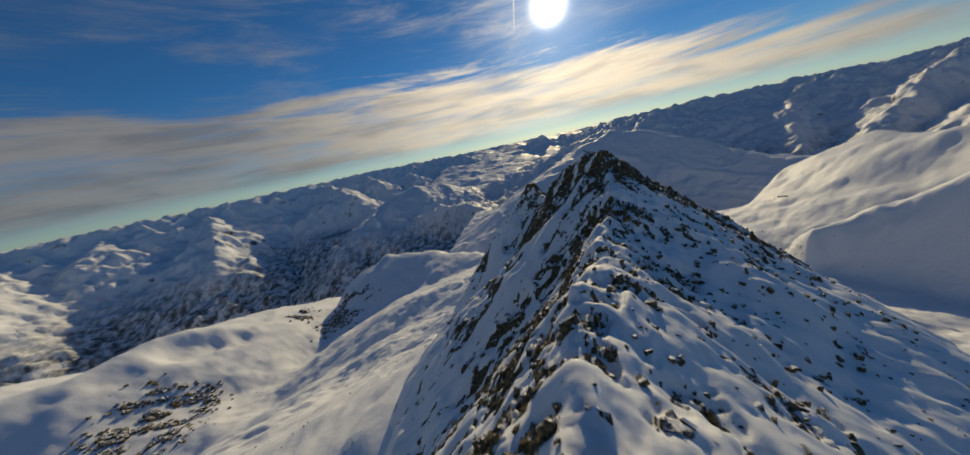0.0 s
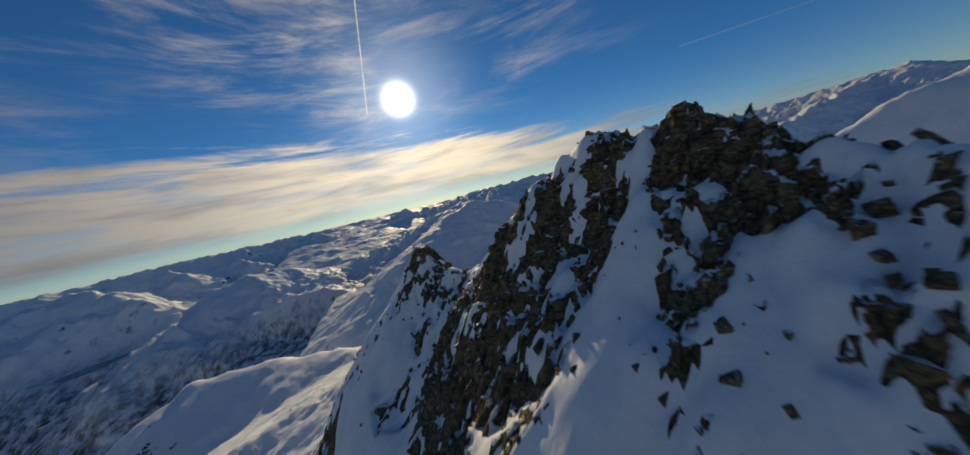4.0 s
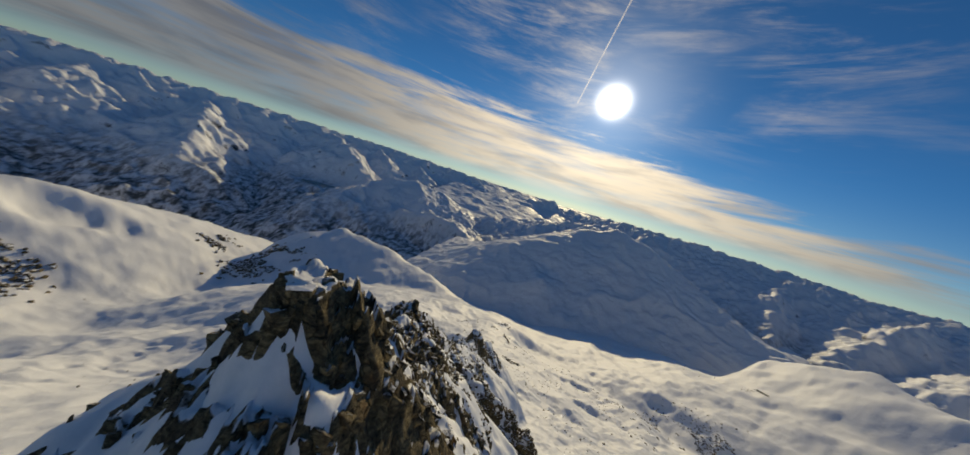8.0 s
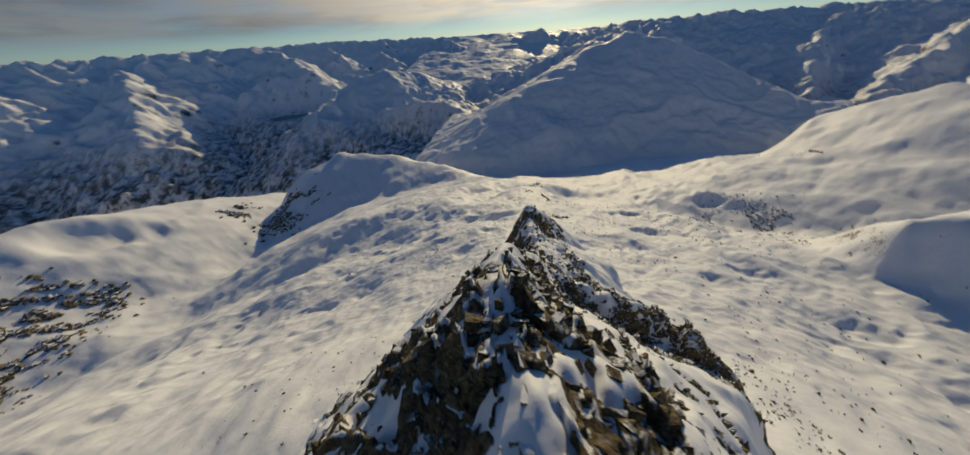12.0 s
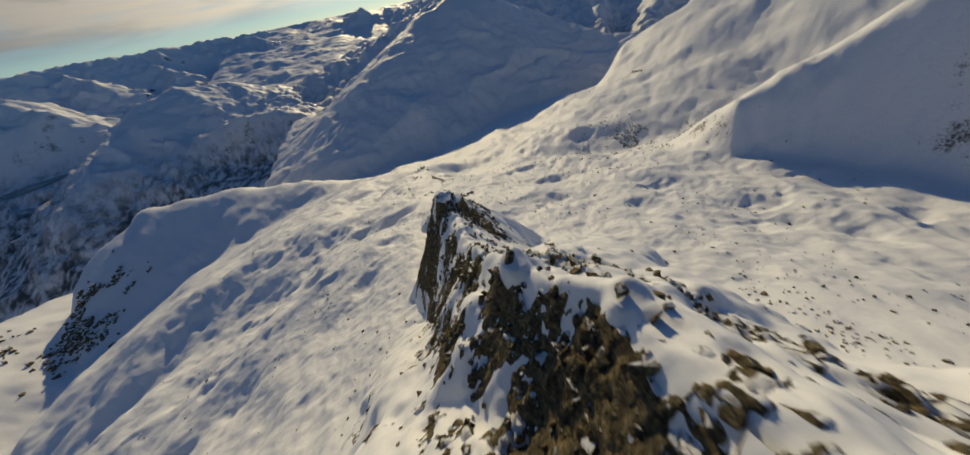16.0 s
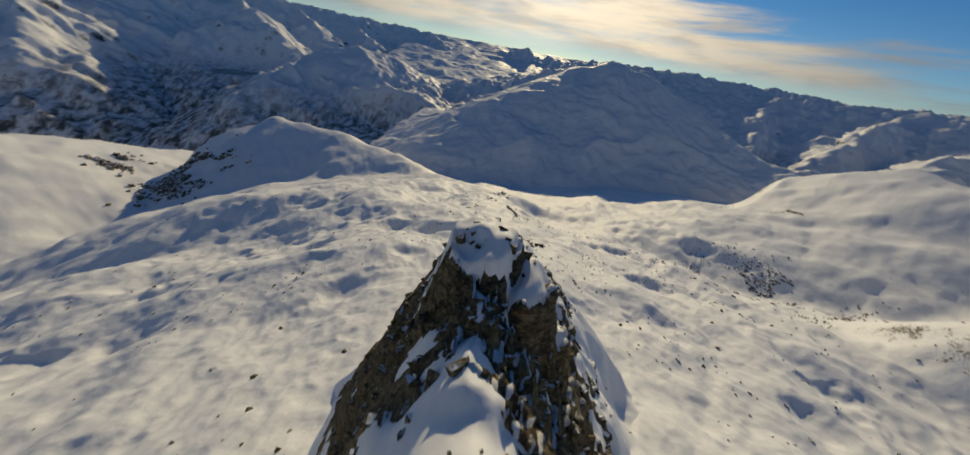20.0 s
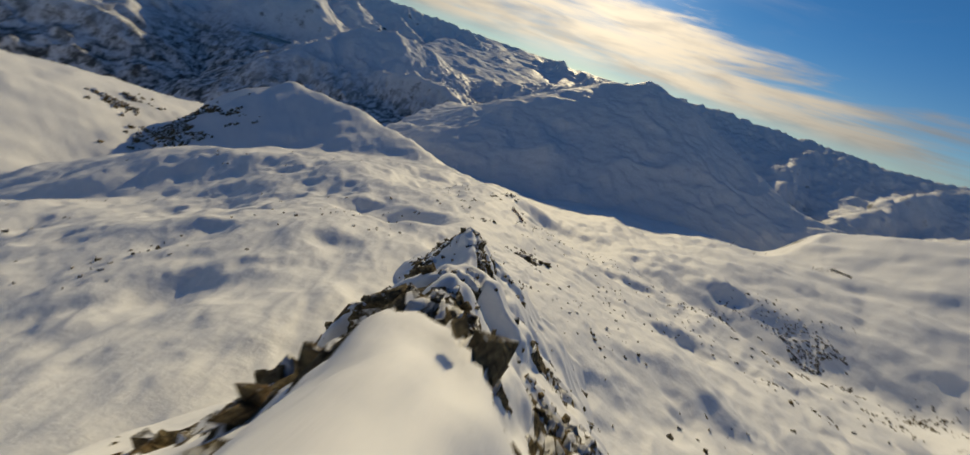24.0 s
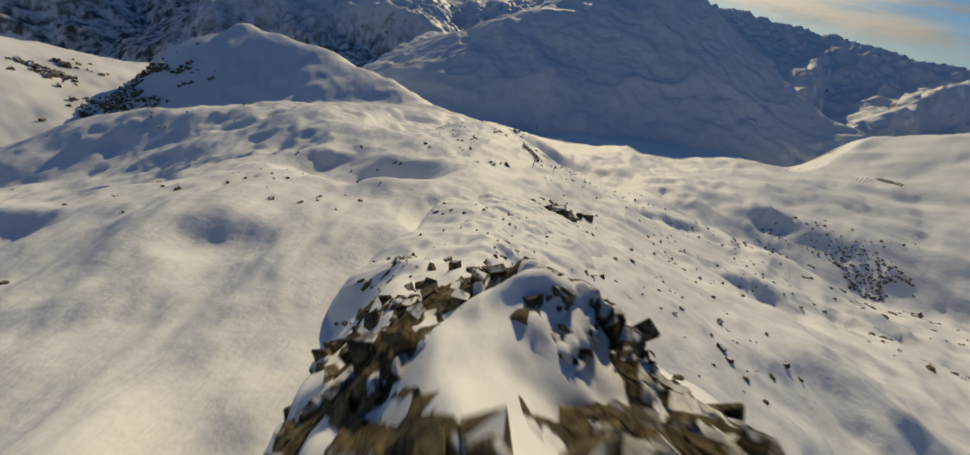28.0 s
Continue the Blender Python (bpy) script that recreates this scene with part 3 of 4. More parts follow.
# rock along the left brink of the snowy crests: how strong, and how far from the crest
BRINK = ([140, 152, 180, 184, 224, 228, 240, 243], [0, .62, .62, 0, 0, .66, .66, 0])
BRINK_OFF = ([150, 180, 226, 231, 234, 240], [-2.4, -2.2, -3.4, -4.4, -4.0, -3.7])

# towers that stand over the crest: x, y, z, steepness, breadth of the top
SPIRES = [(12.8, 57, -4.9, 2.2, .7), (15, 55.2, -7.4, 1.8, 1), (9.6, 65, -7.5, 1.6, .6), (11, 61.5, -7.2, 2, 1), (5, 29, -12, 1.6, .8),
          (2.6, 20, -11.4, 1.6, .8), (-1.7, 87.8, -13.6, 1.45, 1.2), (0.4, 86.5, -16.2, 1.5, 1.0), (-5.8, 108, -24, 1.4, 1.2), (-2, 142, -46, 2, 1), (-3.8, 149, -48.6, 2, 1)]
SPIRES += [(-3, 171, -63.2, 2, 1.2), (-2.5, 188.2, -65.9, 3.4, 1.8), (-.5, 187.2, -67.2, 3.2, 1.4), (.9, 187.4, -70.2, 3.2, 1.5), (3.8, 213, -82.9, 2, 1.2), (2.6, 233.6, -94.5, 2, 1.1), (2.2, 237, -95.8, 2, 1.0), (1.6, 241.4, -100.4, 1.4, 2.0), (12, 128, -46.4, 2, 1),
           (15.5, 126.5, -48.4, 2, 1), (1, 197, -75, 1.8, 1.5)]


def facets(x, y, size, tilt, seed):
    """Broken blocks: every cell of a jittered grid is a small plane with its own height and lean."""
    gx, gy = np.floor(x / size), np.floor(y / size)
    best = np.full(x.shape, 1e9)
    out = np.zeros(x.shape)
    for dx in (-1, 0, 1):
        for dy in (-1, 0, 1):
            cx, cy = gx + dx, gy + dy
            px, py = (cx + 0.15 + 0.7 * hash2(cx, cy, seed)) * size, (cy + 0.15 + 0.7 * hash2(cx, cy, seed + 1)) * size
            d = (x - px) ** 2 + (y - py) ** 2
            h = size * (hash2(cx, cy, seed + 2) - 0.5) + tilt * ((hash2(cx, cy, seed + 3) - 0.5) * (x - px) + (hash2(cx, cy, seed + 4) - 0.5) * (y - py))
            m = d < best
            best, out = np.where(m, d, best), np.where(m, h, out)
    return out


ALONG = [-40, 20, 45, 60, 70, 78, 90, 100, 110, 118, 128, 150, 170, 179, 183, 193, 205, 213, 217, 221, 226, 235, 245, 255, 290]
LEFT_ROCK = (ALONG, [.60, .50, .43, .62, .60, .26, .38, .46, .48, .46, .5, .52, .34, .32, .70, .68, .54, .40, .46, .56, .24, .14, .2, .2, .1])
RIGHT_ROCK = (ALONG, [.34, .34, .46, .66, .60, .50, .50, .50, .36, .36, .42, .42, .14, .14, .66, .68, .52, .52, .5, .5, .44, .36, .2, .2, .1])
TOP_ROCK = (ALONG, [.62, .40, .48, .72, .58, .42, .44, .48, .48, .44, .44, .34, .24, .14, .70, .70, .40, .44, .40, .36, .22, .16, .2, .16, .1])


def rockiness(x, y):
    """How much bare rock the ridge shows, along its length and on either side."""
    lat = x - np.interp(y, [p[1] for p in CREST], [p[0] for p in CREST])
    side = np.where(lat < 0, np.interp(y, *LEFT_ROCK), np.interp(y, *RIGHT_ROCK))
    k = np.exp(-(lat / 2.2) ** 2)
    brink = np.interp(y, *BRINK) * np.exp(-((lat - np.interp(y, *BRINK_OFF) + 0.5 * fbm(x / 3, y / 3, 2, 93)) / 0.8) ** 2)
    reach = np.where(lat < 0, np.interp(y, [60, 80, 130, 150, 200, 230], [26, 18, 13, 9, 8, 7]), np.interp(y, [40, 60, 90, 125, 150], [10, 30, 14, 9, 8]))
    side = side * (1 - 0.75 * np.clip(np.abs(lat) / reach - 0.9, 0, 1))
    rib = ((x > 3) & (y > 121) & (y < 131)) | ((x > 16) & (y > 50) & (y < 64))
    front = np.abs((x - 9.6) * 0.55 + (y - 65) * 0.83) < 2.2
    rib = rib | (front & (x < 10.5) & (x > -12) & (y > 64) & (y < 79))
    brink = np.maximum(brink, np.interp(y, [226, 229, 239, 242], [0, .64, .64, 0]) * np.exp(-((lat - 1.3 + 0.7 * fbm(x / 2, y / 2, 2, 94)) / 0.9) ** 2))
    face = np.clip(1 - np.abs((y - 222.0) * 0.96 - (x - 1) * 0.27) / 2.9, 0, 1) * ((x > -9) & (x < 4.5))
    brink = np.maximum(brink, 0.70 * np.minimum(2 * face, 1))
    out = np.where(rib, np.where(front, 0.66, 0.62), np.maximum(side * (1 - k) + np.interp(y, *TOP_ROCK) * k, brink))
    # the snow gully beside the summit
    along = np.clip(((x - 11) * -18 + (y - 58.6) * -8) / 388.0, 0, 1)
    off = np.hypot(x - 11 + 18 * along, y - 58.6 + 8 * along)
    return out * (1 - np.exp(-(off / (0.5 + 3.0 * along)) ** 2))


def ridge_form(x, y):
    """The ridge's large shape, without blocks and snow."""
    wx, wy = x + 0.5 * fbm(x / 7, y / 7, 3, 70), y + 0.6 * fbm(x / 7, y / 7, 3, 80)
    z = form(wx, wy, CREST, 0.8, 0.8, 1.2)
    for px, py, pz, steep, top_r in SPIRES:
        z = smax(z, pz - steep * np.maximum(np.hypot((wx - px) * 1.15, wy - py) - top_r, 0), 0.4)
    z = smax(z, form(wx, wy, RIB_SUMMIT, 0.8, 0.8), 1.0)
    z = smax(z, form(wx, wy, RIB_MIDDLE, 0.8, 0.8), 1.0)
    z = smax(z, form(wx, wy, RIB_FRONT, 0.8, 0.8), 1.0)
    z = smax(z, form(wx, wy, CHUTE, 0.7, 0.6), 0.5)
    z = smax(z, form(wx, wy, RIB_LOWER, 0.2, 0.3), 0.25)
    z = smax(z, form(wx, wy, RIB_SHELF, 0.5, 0.5), 0.4)
    lat = np.interp(y, [p[1] for p in CREST], [p[0] for p in CREST]) - x
    z = z - 2.2 * np.clip(lat + np.interp(y, *BRINK_OFF) - 0.3, 0, 4) * np.interp(y, [225, 228, 238, 252], [0, 1, 1, 0])
    z = z - 1.1 * np.clip(lat - 10 + 3.5 * np.exp(-((y - 223) / 6) ** 2), 0, 40) * np.clip((y - 200) / 8, 0, 1)
    return z + 0.5 * fbm(x / 8, y / 8, 3, 90)


def blocks(x, y):
    """Broken rock: large slabs, blocks and chips that lean along the layers."""
    wx, wy = x + 0.5 * fbm(x / 3, y / 3, 3, 72), y + 0.5 * fbm(x / 3, y / 3, 3, 82)
    c, s = math.cos(0.3), math.sin(-0.3)
    a, b = (wx * c + wy * s) * 0.55, wy * c - wx * s
    return 0.36 * facets(a, b, 2.2, 1.0, 100) + 0.66 * facets(a, b, 0.9, 1.5, 110) + 0.8 * facets(wx * 0.7, wy, 0.42, 1.5, 120) + 0.16 * fbm(x / 0.6, y / 0.6, 3, 130)


def ridge_parts(x, y):
    """Heights of the rock and of the snow that is plastered over it."""
    base = ridge_form(x, y)
    e = 0.4
    slope = np.hypot(
        (ridge_form(x + e, y) - base) / e, (ridge_form(x, y + e) - base) / e)
    over = base - ground_height(x, y)
    bare = rockiness(x, y) * (0.25 + 0.75 * np.clip(over / 6, 0, 1))
    steep_face = np.clip((60 - y) / 5, 0, 1)
    patch = (1 - steep_face) * fbm(x / 5, y / 7, 4, 95, 0.55) + 0.95 * steep_face * fbm(x / 7, y / 2.2, 4, 95, 0.55)
    cover = 2.1 * (0.52 - bare) + 0.6 * patch + 0.42 * fbm(x / 1.7, y / 2.1, 3, 98) - 0.45 * np.clip(slope - 1.1, -0.8, 1.2)
    cover = np.where(cover > 0.5, 0.5 + 0.25 * (cover - 0.5), cover) + 0.04 * fbm(x / 1.1, y / 1.5, 3, 97)
    return base + blocks(x, y) * np.clip(0.35 + over / 8, 0.35, 1), base + cover


def ridge_height(x, y):
    rock_z, snow_z = ridge_parts(x, y)
    return np.maximum(rock_z, snow_z)


# the ridge's own rock, and the snow that lies on it, finest along the crest
ys = np.arange(-40, 290, 0.22)
u = np.linspace(-1, 1, 330)
mid_x = np.interp(ys, [p[1] for p in CREST], [p[0] for p in CREST])
rx = mid_x[:, None] + (u * 11 + np.sign(u) * np.abs(u) ** 3 * 61)[None] + 2
ry = np.repeat(ys[:, None], len(u), 1)
rock_z, snow_z = ridge_parts(rx, ry)
floor_z = ground_height(rx, ry) - 2.0


def soften(a, n):
    """A running mean over n cells both ways."""
    for axis in (0, 1):
        pad = [(0, 0), (0, 0)]
        pad[axis] = (n // 2 + 1, n // 2)
        c = np.cumsum(np.pad(a, pad, mode="edge"), axis=axis)
        a = (np.take(c, np.arange(n, c.shape[axis]), axis) - np.take(c, np.arange(0, c.shape[axis] - n), axis)) / n
    return a


# the snow drapes over the ledges beneath it
broken = rock_z - ridge_form(rx, ry)
snow_z = snow_z + 0.75 * soften(soften(broken, 5), 3)
aside = np.abs(rx - mid_x[:, None]) + 4 * fbm(rx / 12, ry / 12, 3, 600)
rim = np.clip((aside - np.interp(ry, [70, 95, 116, 122, 131, 136], [48, 15, 15, 24, 24, 15])) / np.interp(ry, [70, 95], [21, 26]), 0, 1)
rim = np.maximum(rim * rim * (3 - 2 * rim), np.clip((-25 - ys) / 14, 0, 1)[:, None])
rock_z, snow_z = rock_z + (floor_z - rock_z) * rim, snow_z + (floor_z - snow_z) * rim
ridge = new("rock_ridge")
tagged(ridge, "jagged brown gneiss ridge plastered with fresh snow", "rock ridge")
body = new("ridge_body", grid_mesh("ridge_body", rx, ry, np.maximum(rock_z, floor_z), rock_mat))
body.parent = ridge
cover = tagged(new("snow_cover", grid_mesh("snow_cover", rx, ry, np.maximum(np.maximum(snow_z, rock_z - 0.9), floor_z - 0.3), ridge_mat)), "smooth wind-blown snow plastered over the rock")
cover.parent = ridge


def slab_mesh(name, rng, boxy):
    """An angular block split off along the rock's layers: a crooked box with broken corners, or a thin slab."""
    bm = bmesh.new()
    if boxy:
        lx, ly, lz = rng.uniform(.5, .85), rng.uniform(.35, .65), rng.uniform(.35, .75)
    else:
        lx, ly, lz = rng.uniform(.45, .85), rng.uniform(.16, .36), rng.uniform(.55, 1.1)
    for sx in (-1, 1):
        for sy in (-1, 1):
            for sz in (-1, 1):
                k = rng.uniform(.45, .9) if rng.random() < .5 else rng.uniform(.8, 1.05)
                bm.verts.new((sx * lx * k * rng.uniform(.7, 1.1), sy * ly * k * rng.uniform(.7, 1.1), sz * lz * k * rng.uniform(.65, 1.1)))
    for _ in range(4):
        bm.verts.new((rng.uniform(-.9, .9) * lx, rng.choice((-1, 1)) * ly * rng.uniform(.9, 1.12), rng.uniform(-.8, .8) * lz))
    res = bmesh.ops.convex_hull(bm, input=bm.verts)
    bmesh.ops.delete(bm, geom=list({e for e in res["geom_interior"] + res["geom_unused"] if isinstance(e, bmesh.types.BMVert)}), context="VERTS")
    me = bpy.data.meshes.new(name)
    bm.to_mesh(me)
    bm.free()
    me.materials.append(slab_mat)
    return me


rng = random.Random(11)
slabs = [slab_mesh("rock", rng, k % 2 == 0) for k in range(24)]


def surface(x, y):
    """Height, slopes and height over the snow field of the ridge's surface."""
    e = 0.5
    rock_z, snow_z = ridge_parts(x, y)
    h = np.maximum(rock_z, snow_z)
    sx = (ridge_height(x + e, y) - ridge_height(x - e, y)) / (2 * e)
    sy = (ridge_height(x, y + e) - ridge_height(x, y - e)) / (2 * e)
    return h, sx, sy, h - ground_height(x, y), rock_z - snow_z


def stances(x, y, size):
    """Poses of blocks that stick out of the ridge, and which of them stand on steep enough ground."""
    h, sx, sy, over, bare = surface(x, y)
    out = []
    for i in range(len(x)):
        tilt = Euler((radians(rng.gauss(-14, 16)), radians(rng.gauss(0, 16)) - math.atan(sx[i]) * 0.3, radians(rng.gauss(15, 30))))
        s = size[i]
        out.append(Matrix.LocRotScale((x[i], y[i], h[i] - 0.35 * s), tilt, (s * rng.uniform(.7, 1.2), s * rng.uniform(.7, 1.2), s * rng.uniform(.7, 1.3))))
    return out, over, np.hypot(sx, sy), bare


gen = np.random.default_rng(5)
line_y, line_x = [p[1] for p in CREST], [p[0] for p in CREST]
# the larger blocks along the crest, each one a part
yy = gen.uniform(-2, 256, 1500)
xx = np.interp(yy, line_y, line_x) + gen.normal(-.5, 3.0, 1500)
size = np.where(yy < 50, 1.2, 1.0) * gen.uniform(.28, .72, 1500) * np.where((yy > 62) & (yy < 72), 0.7, np.where(yy > 72, 0.85, 1))
poses, over, steep, bare = stances(xx, yy, size)
good = np.nonzero((over > 2) & (bare > 0.02) & (gen.random(1500) < 0.75))[0][:300]
for i in good:
    ob = new("rock", rng.choice(slabs))
    ob.matrix_world = poses[i]
    ob.parent = ridge

# the shards between them, past counting
n_all = 42000
yy = gen.uniform(-8, 275, n_all)
xx = np.interp(yy, line_y, line_x) + gen.normal(-1, 6, n_all)
kk = gen.random(n_all)
rib = gen.random(n_all)
xx = np.where(rib < .16, 14 + 60 * kk + gen.normal(0, 2, n_all), np.where(rib < .26, -4 + 23 * kk, xx))
yy = np.where(rib < .16, 55 + 8 * kk + gen.normal(0, 2, n_all), np.where(rib < .26, 127 + gen.normal(0, 2, n_all), yy))
strew = (rib > .26) & (rib < .35)
xx, yy = np.where(strew, gen.uniform(-5, 26, n_all), xx), np.where(strew, gen.uniform(104, 126, n_all), yy)
scree = (rib > .35) & (rib < .50)
xx, yy = np.where(scree, gen.uniform(3, 44, n_all), xx), np.where(scree, gen.uniform(0, 64, n_all), yy)
poses, over, steep, bare = stances(xx, yy, gen.uniform(.12, .68, n_all) ** 1.3)
near_crest = np.abs(xx - np.interp(yy, line_y, line_x)) < np.interp(yy, [70, 95, 120, 122, 130, 132], [47, 14, 14, 27, 27, 14])
good = np.nonzero(near_crest & (over > 0.5) & ((bare > -0.12) | (gen.random(n_all) < np.where(strew, 0.62, np.where(scree, 0.30, 0.06)))) & (gen.random(n_all) < 0.75))[0][:19000]
verts, faces, base_i = [], [], 0
cache = [(np.array([v.co for v in me.vertices]), [tuple(p.vertices) for p in me.polygons]) for me in slabs]
for i in good:
    vs, fs = cache[rng.randrange(len(cache))]
    verts.append(vs @ np.array(poses[i].to_3x3()).T + np.array(poses[i].translation))
    faces.extend(tuple(k + base_i for k in f) for f in fs)
    base_i += len(vs)
me = bpy.data.meshes.new("rock_shard")
me.from_pydata(np.concatenate(verts).tolist(), [], faces)
me.materials.append(slab_mat)
shards = tagged(new("rock_shard", me), "small dark gneiss shards poking out of the snow", kind="stuff")
shards.parent = ridge

# stones that lie in the snow of the slopes, and stones in place of heather
n_all = 16000
yy = gen.uniform(40, 420, n_all)
xx = gen.normal(0, 90, n_all)
zone = gen.random(n_all)
xx = np.where(zone < .2, gen.normal(214, 35, n_all), np.where(zone < .36, gen.normal(40, 18, n_all), xx))
yy = np.where(zone < .2, gen.normal(365, 22, n_all), np.where(zone < .36, gen.uniform(100, 200, n_all), yy))
# the left hill's dark heather patch, made of stones
patch = (zone > .36) & (zone < .68)
run = gen.uniform(-1, 1, n_all)
xx = np.where(patch, -690 - 45 * run + gen.normal(0, 42, n_all), xx)
yy = np.where(patch, 262 + 105 * run + gen.normal(0, 16, n_all), yy)
streak = (zone > .68) & (zone < .74)
xx = np.where(streak, gen.normal(-580, 34, n_all), xx)
yy = np.where(streak, gen.normal(668, 34, n_all), yy)
# dark shrubs at the left hill's end, made of stones
brow = (zone > .74) & (zone < .78)
xx = np.where(brow, gen.normal(-760, 16, n_all), xx)
yy = np.where(brow, gen.normal(705, 22, n_all), yy)
far_patch = xx < -450
keep = (np.abs(xx) > 16) & np.where(far_patch, fbm((xx + yy) / 60, (yy - .5 * xx) / 13, 3, 500) > 0.05, fbm(xx / 30, yy / 30, 3, 500) > 0.12)
xx, yy = xx[keep], yy[keep]
zz_all = ground_height(xx, yy)
verts, faces, base_i = [], [], 0
for i in range(len(xx)):
    big = 1.0 + math.hypot(xx[i], yy[i] - 180) / (55 if xx[i] < -450 else 160)
    s = rng.uniform(.12, .5) * big
    m = Matrix.LocRotScale((xx[i], yy[i], zz_all[i] + 0.05 * s), Euler((rng.uniform(0, 6), rng.uniform(0, 6), rng.uniform(0, 6))), (s, s, s * .7))
    vs, fs = cache[rng.randrange(len(cache))]
    verts.append(vs @ np.array(m.to_3x3()).T + np.array(m.translation))
    faces.extend(tuple(k + base_i for k in f) for f in fs)
    base_i += len(vs)
me = bpy.data.meshes.new("stone_and_heather")
me.from_pydata(np.concatenate(verts).tolist(), [], faces)
me.materials.append(rock_mat)
tagged(new("stone_and_heather", me), "dark stones half buried in the snow of the slopes, on the left hill standing in for heather and shrubs", "stone", kind="stuff")


# ---- small things on the snow ----


def part(name, bm, mat, parent, label=""):
    """Links a bmesh as one mesh object under a thing or a part."""
    me = bpy.data.meshes.new(name)
    bm.to_mesh(me)
    bm.free()
    me.materials.append(mat)
    ob = new(name, me)
    ob.parent = parent
    return tagged(ob, label) if label else ob


def box(bm, size, at=(0, 0, 0), turn=(0, 0, 0), bevel=0.03):
    res = bmesh.ops.create_cube(bm, size=1.0, matrix=Matrix.LocRotScale(Vector(at), Euler(turn), Vector(size)))
    edges = list({e for v in res["verts"] for e in v.link_edges})
    bmesh.ops.bevel(bm, geom=edges, offset=bevel * min(size), segments=1, affect="EDGES")
    return bm


def plain_mat(name, a, b, scale, rough):
    """Weathered wood, paint or water: two tones mixed by grain, with fine relief."""
    m, n = material(name)
    pos = n("ShaderNodeTexCoord").outputs["Object"]
    grain = n("ShaderNodeTexNoise", i0=n("ShaderNodeMapping", i0=pos, i3=(1, 1, 0.25)).outputs[0], Scale=scale, Detail=6.0, Roughness=0.6).outputs[0]
    col = n("ShaderNodeMix", p_data="RGBA", i0=ramp01(grain, 0.35, 0.65, node=n), i6=(*a, 1), i7=(*b, 1)).outputs[2]
    bump = n("ShaderNodeBump", Strength=0.3, Distance=0.02, Height=grain).outputs[0]
    p = n("ShaderNodeBsdfPrincipled", Base_Color=col, Roughness=rough, Normal=bump)
    m.node_tree.links.new(p.outputs[0], n("ShaderNodeOutputMaterial").inputs[0])
    return m


dark_wood = plain_mat("weathered_dark_wood", (0.03, 0.024, 0.02), (0.075, 0.058, 0.045), 3.0, 0.8)
red_wood = plain_mat("red_brown_wood", (0.05, 0.014, 0.01), (0.1, 0.03, 0.02), 3.0, 0.75)
lake_mat = plain_mat("turquoise_water", (0.02, 0.16, 0.15), (0.03, 0.21, 0.19), 0.02, 0.08)
snow_mat = ridge_mat


def on_ground(x, y):
    return float(ground_height(np.array([float(x)]), np.array([float(y)]))[0])


def stand(ob, x, y, turn=0.0, sink=0.0):
    ob.location = (x, y, on_ground(x, y) - sink)
    ob.rotation_euler = (0, 0, radians(turn))
    return ob


# the dark hut on the hillside
hut = tagged(stand(new("mountain_hut"), 530, 408, 20, 0.6), "long low dark timber hut with a snowed-in roof", "hut")
part("wall", box(bmesh.new(), (15, 4.6, 3.4), (0, 0, 1.7), bevel=0.02), dark_wood, hut)
for side in (-1, 1):
    part("roof", box(bmesh.new(), (16, 3.0, 0.22), (0, side * 1.25, 3.75), (-side * 0.36, 0, 0)), dark_wood, hut)
    part("snow_layer", box(bmesh.new(), (15.6, 2.7, 0.34), (0, side * 1.25, 4.0), (-side * 0.36, 0, 0), 0.3), snow_mat, hut, "thick snow on the roof")
part("door", box(bmesh.new(), (1.0, 0.12, 2.0), (-3, -2.34, 1.2)), red_wood, hut)
for k in (1, 4):
    part("shutter", box(bmesh.new(), (1.1, 0.12, 1.0), (k, -2.34, 1.8)), red_wood, hut)


def fence(name, label, ends, mat, height, boards, posts):
    """A board fence between two places, each post and board a part."""
    (ax, ay), (bx, by) = ends
    az, bz = on_ground(ax, ay), on_ground(bx, by)
    root = tagged(new(name), label, "fence")
    root.location = ((ax + bx) / 2, (ay + by) / 2, (az + bz) / 2)
    length, turn, tip = math.hypot(bx - ax, by - ay), math.atan2(by - ay, bx - ax), math.atan2(bz - az, math.hypot(bx - ax, by - ay))
    root.rotation_euler = (0, -tip, turn)
    for i in range(posts):
        part("post", box(bmesh.new(), (0.22, 0.22, height + 1.4), (length * (i / (posts - 1) - 0.5), 0, height / 2 - 0.7)), mat, root)
    for j in range(boards):
        part("board", box(bmesh.new(), (length, 0.1, height / boards * 0.72), (0, -0.16, height * (j + 0.6) / boards)), mat, root)
    return root


fence("snow_fence", "dark red-brown board fence beside the knoll", ((13.5, 374), (20.5, 357)), red_wood, 2.2, 4, 8)
fence("snow_fence", "dark slab fence on the far saddle", ((386, 545), (384, 522)), dark_wood, 2.6, 4, 7)


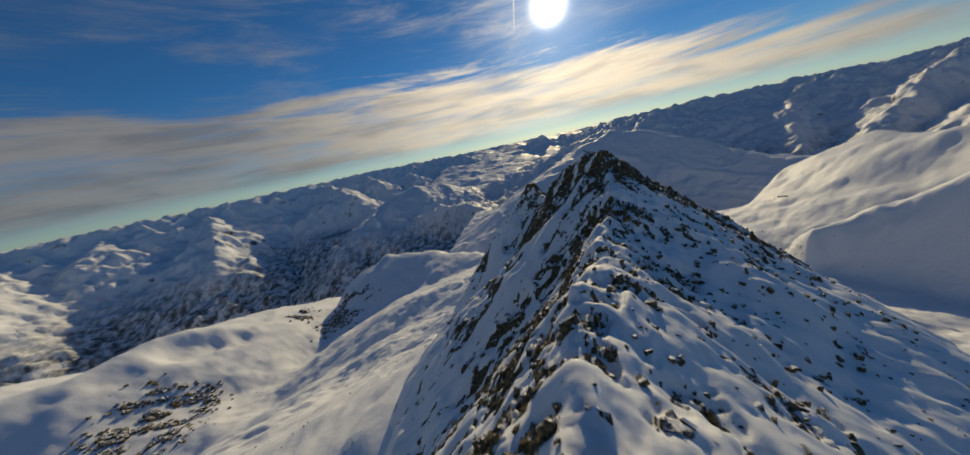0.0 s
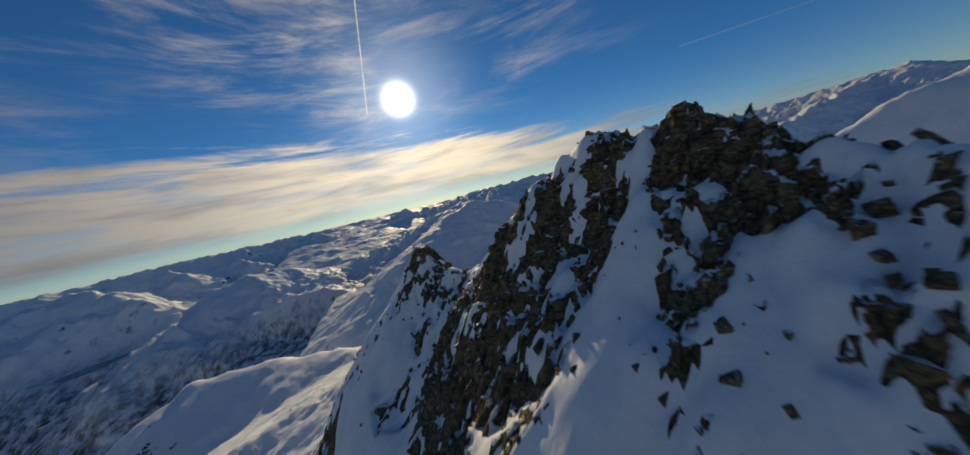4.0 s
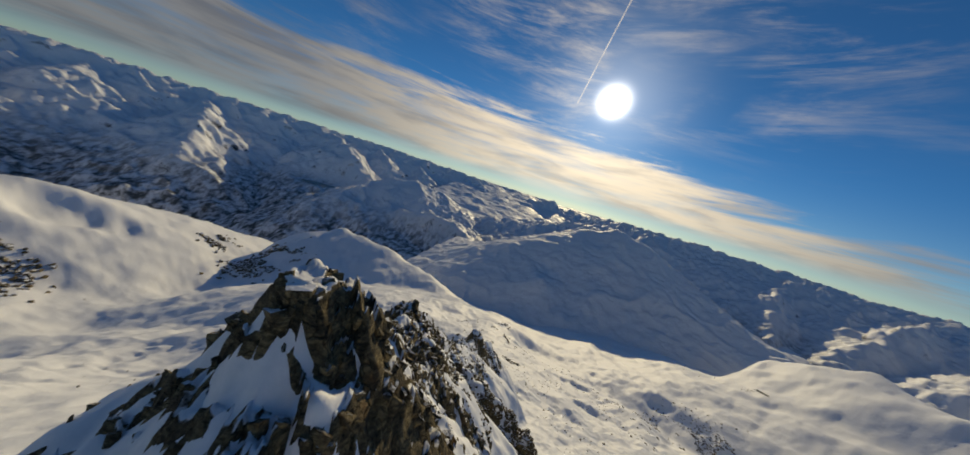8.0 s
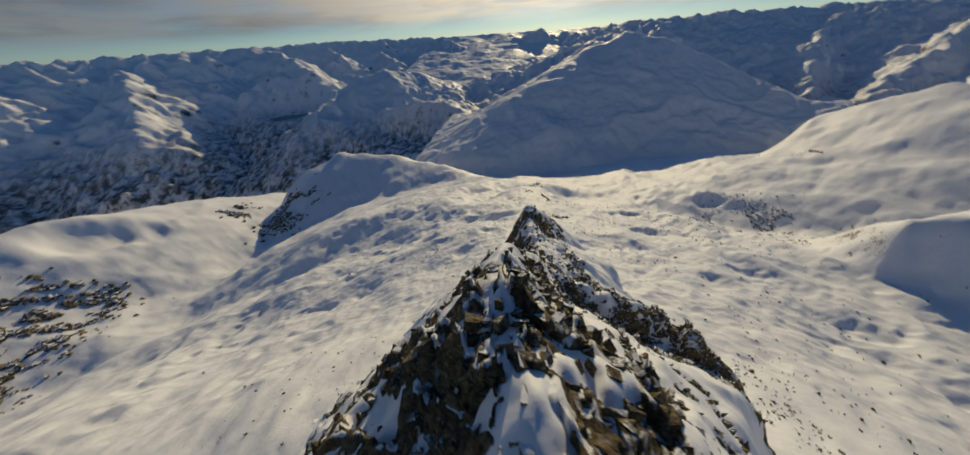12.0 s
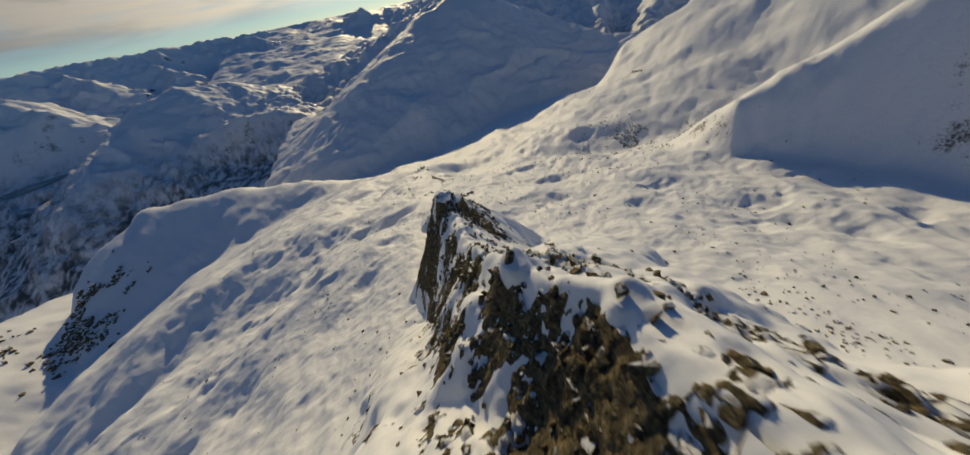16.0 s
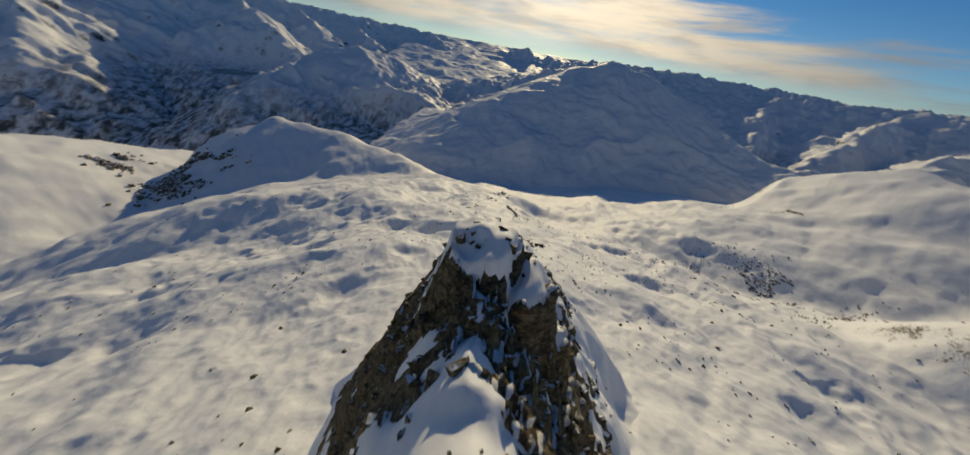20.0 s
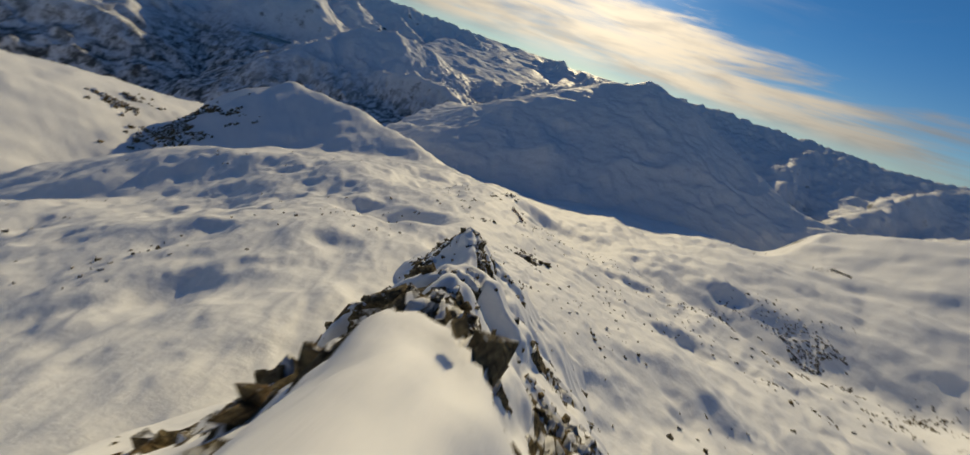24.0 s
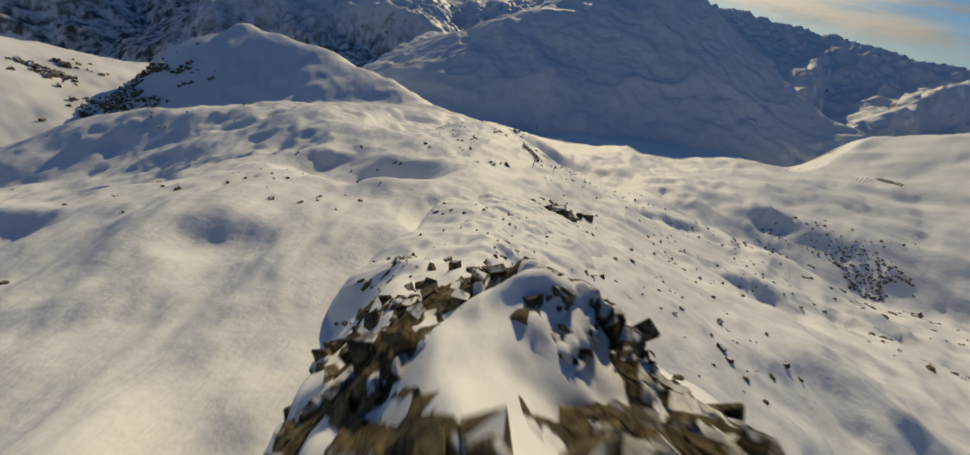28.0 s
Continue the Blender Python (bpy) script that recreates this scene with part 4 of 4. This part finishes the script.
def marker_pole(x, y, height, lean, label, group):
    root = tagged(stand(new("marker_pole"), x, y, 0, 0.8), label, "pole", group)
    root.rotation_euler = (radians(lean), radians(lean * 0.6), 0)
    bm = bmesh.new()
    bmesh.ops.create_cone(bm, cap_ends=True, segments=8, radius1=0.16, radius2=0.12, depth=height, matrix=Matrix.Translation((0, 0, height / 2)))
    part("shaft", bm, dark_wood, root)
    part("cap", box(bmesh.new(), (0.34, 0.34, 0.22), (0, 0, height + 0.08)), red_wood, root)
    return root


for x, y, tall, lean in ((321, 601, 6.5, 0), (329, 574, 6, 3), (373, 607, 6.5, -2), (16, 340, 2.6, 2), (27, 352, 3, -3)):
    marker_pole(x, y, tall, lean, "tall thin dark pole standing in snow", "marker poles")
for k in range(6):
    marker_pole(366 + 3.6 * k, 541 + 0.8 * (k % 2), 5.2 + 0.4 * (k % 3), (-8, 5, -3, 9, -6, 4)[k], "leaning dark fence post in the snow", "leaning fence posts")

# the lake in the valley
bm = bmesh.new()
bmesh.ops.create_circle(bm, cap_ends=True, segments=40, radius=1.0)
for v in bm.verts:
    k = math.atan2(v.co.y, v.co.x)
    r = 1 + 0.12 * math.sin(3 * k + 1) + 0.07 * math.sin(5 * k)
    v.co = (v.co.x * 125 * r, v.co.y * 75 * r, 0)
me = bpy.data.meshes.new("lake")
bm.to_mesh(me)
bm.free()
me.materials.append(lake_mat)
lake = tagged(new("lake", me), "small turquoise lake in the shaded valley", "water", kind="structure")
lake.location, lake.rotation_euler = LAKE, (0, 0, radians(35))


def outcrop(x, y, spread, count, size, label, group, seed):
    """Rock that breaks through the snow: a cluster of leaning slabs, each one a part."""
    local = random.Random(seed)
    root = tagged(stand(new("rock_outcrop"), x, y), label, "rock", group)
    z0 = root.location.z
    for _ in range(count):
        dx, dy = local.gauss(0, spread), local.gauss(0, spread * 0.7)
        k = size * local.uniform(.5, 1.2)
        ob = new("rock", local.choice(slabs))
        ob.parent = root
        ob.location = (dx, dy, on_ground(x + dx, y + dy) - z0 - 0.25 * k)
        ob.rotation_euler = (local.gauss(.3, .4), local.gauss(0, .4), local.uniform(0, 6))
        ob.scale = (k * 1.3, k, k * 0.8)
    return root


for i, (x, y, spread, count, size) in enumerate((
        (-1, 385, 3.5, 14, 1.3), (13, 473, 6, 16, 2.4), (18, 297, 3, 14, 1.9), (22, 305, 3, 12, 2.0), (20, 301, 2, 8, 2.4), (214, 365, 14, 26, 2.2), (148, 330, 9, 14, 1.6),
        (126, 291, 8, 12, 1.4), (238, 352, 9, 14, 2.0), (-2, 320, 4, 9, 1.2), (-7, 345, 4, 7, 1.2), (-12, 330, 2, 5, 1.0), (17, 252, 2.5, 9, 1.3), (14, 262, 2.5, 8, 1.2))):
    outcrop(x, y, spread, count, size, "dark rock outcrop breaking through the snow", "rock outcrops", 70 + i)

# single boulders on the slopes below the ridge
spots = random.Random(21)
count = 0
while count < 90:
    y = spots.uniform(95, 330)
    x = spots.choice((-1, 1)) * (15 + spots.expovariate(1 / 45.0))
    if abs(x) > 190 or float(fbm(np.array([x / 25.0]), np.array([y / 25.0]), 3, 610)[0]) < -0.1:
        continue
    k = spots.uniform(.45, 1.25)
    ob = tagged(new("boulder", spots.choice(slabs)), "dark boulder half sunk in wind-blown snow", "boulder", "boulders on the slopes")
    ob.location = (x, y, on_ground(x, y) + 0.05 * k)
    ob.rotation_euler = (spots.uniform(-.5, .5) + 1.2, spots.uniform(-.5, .5), spots.uniform(0, 6))
    ob.scale = (k, k, k)
    count += 1
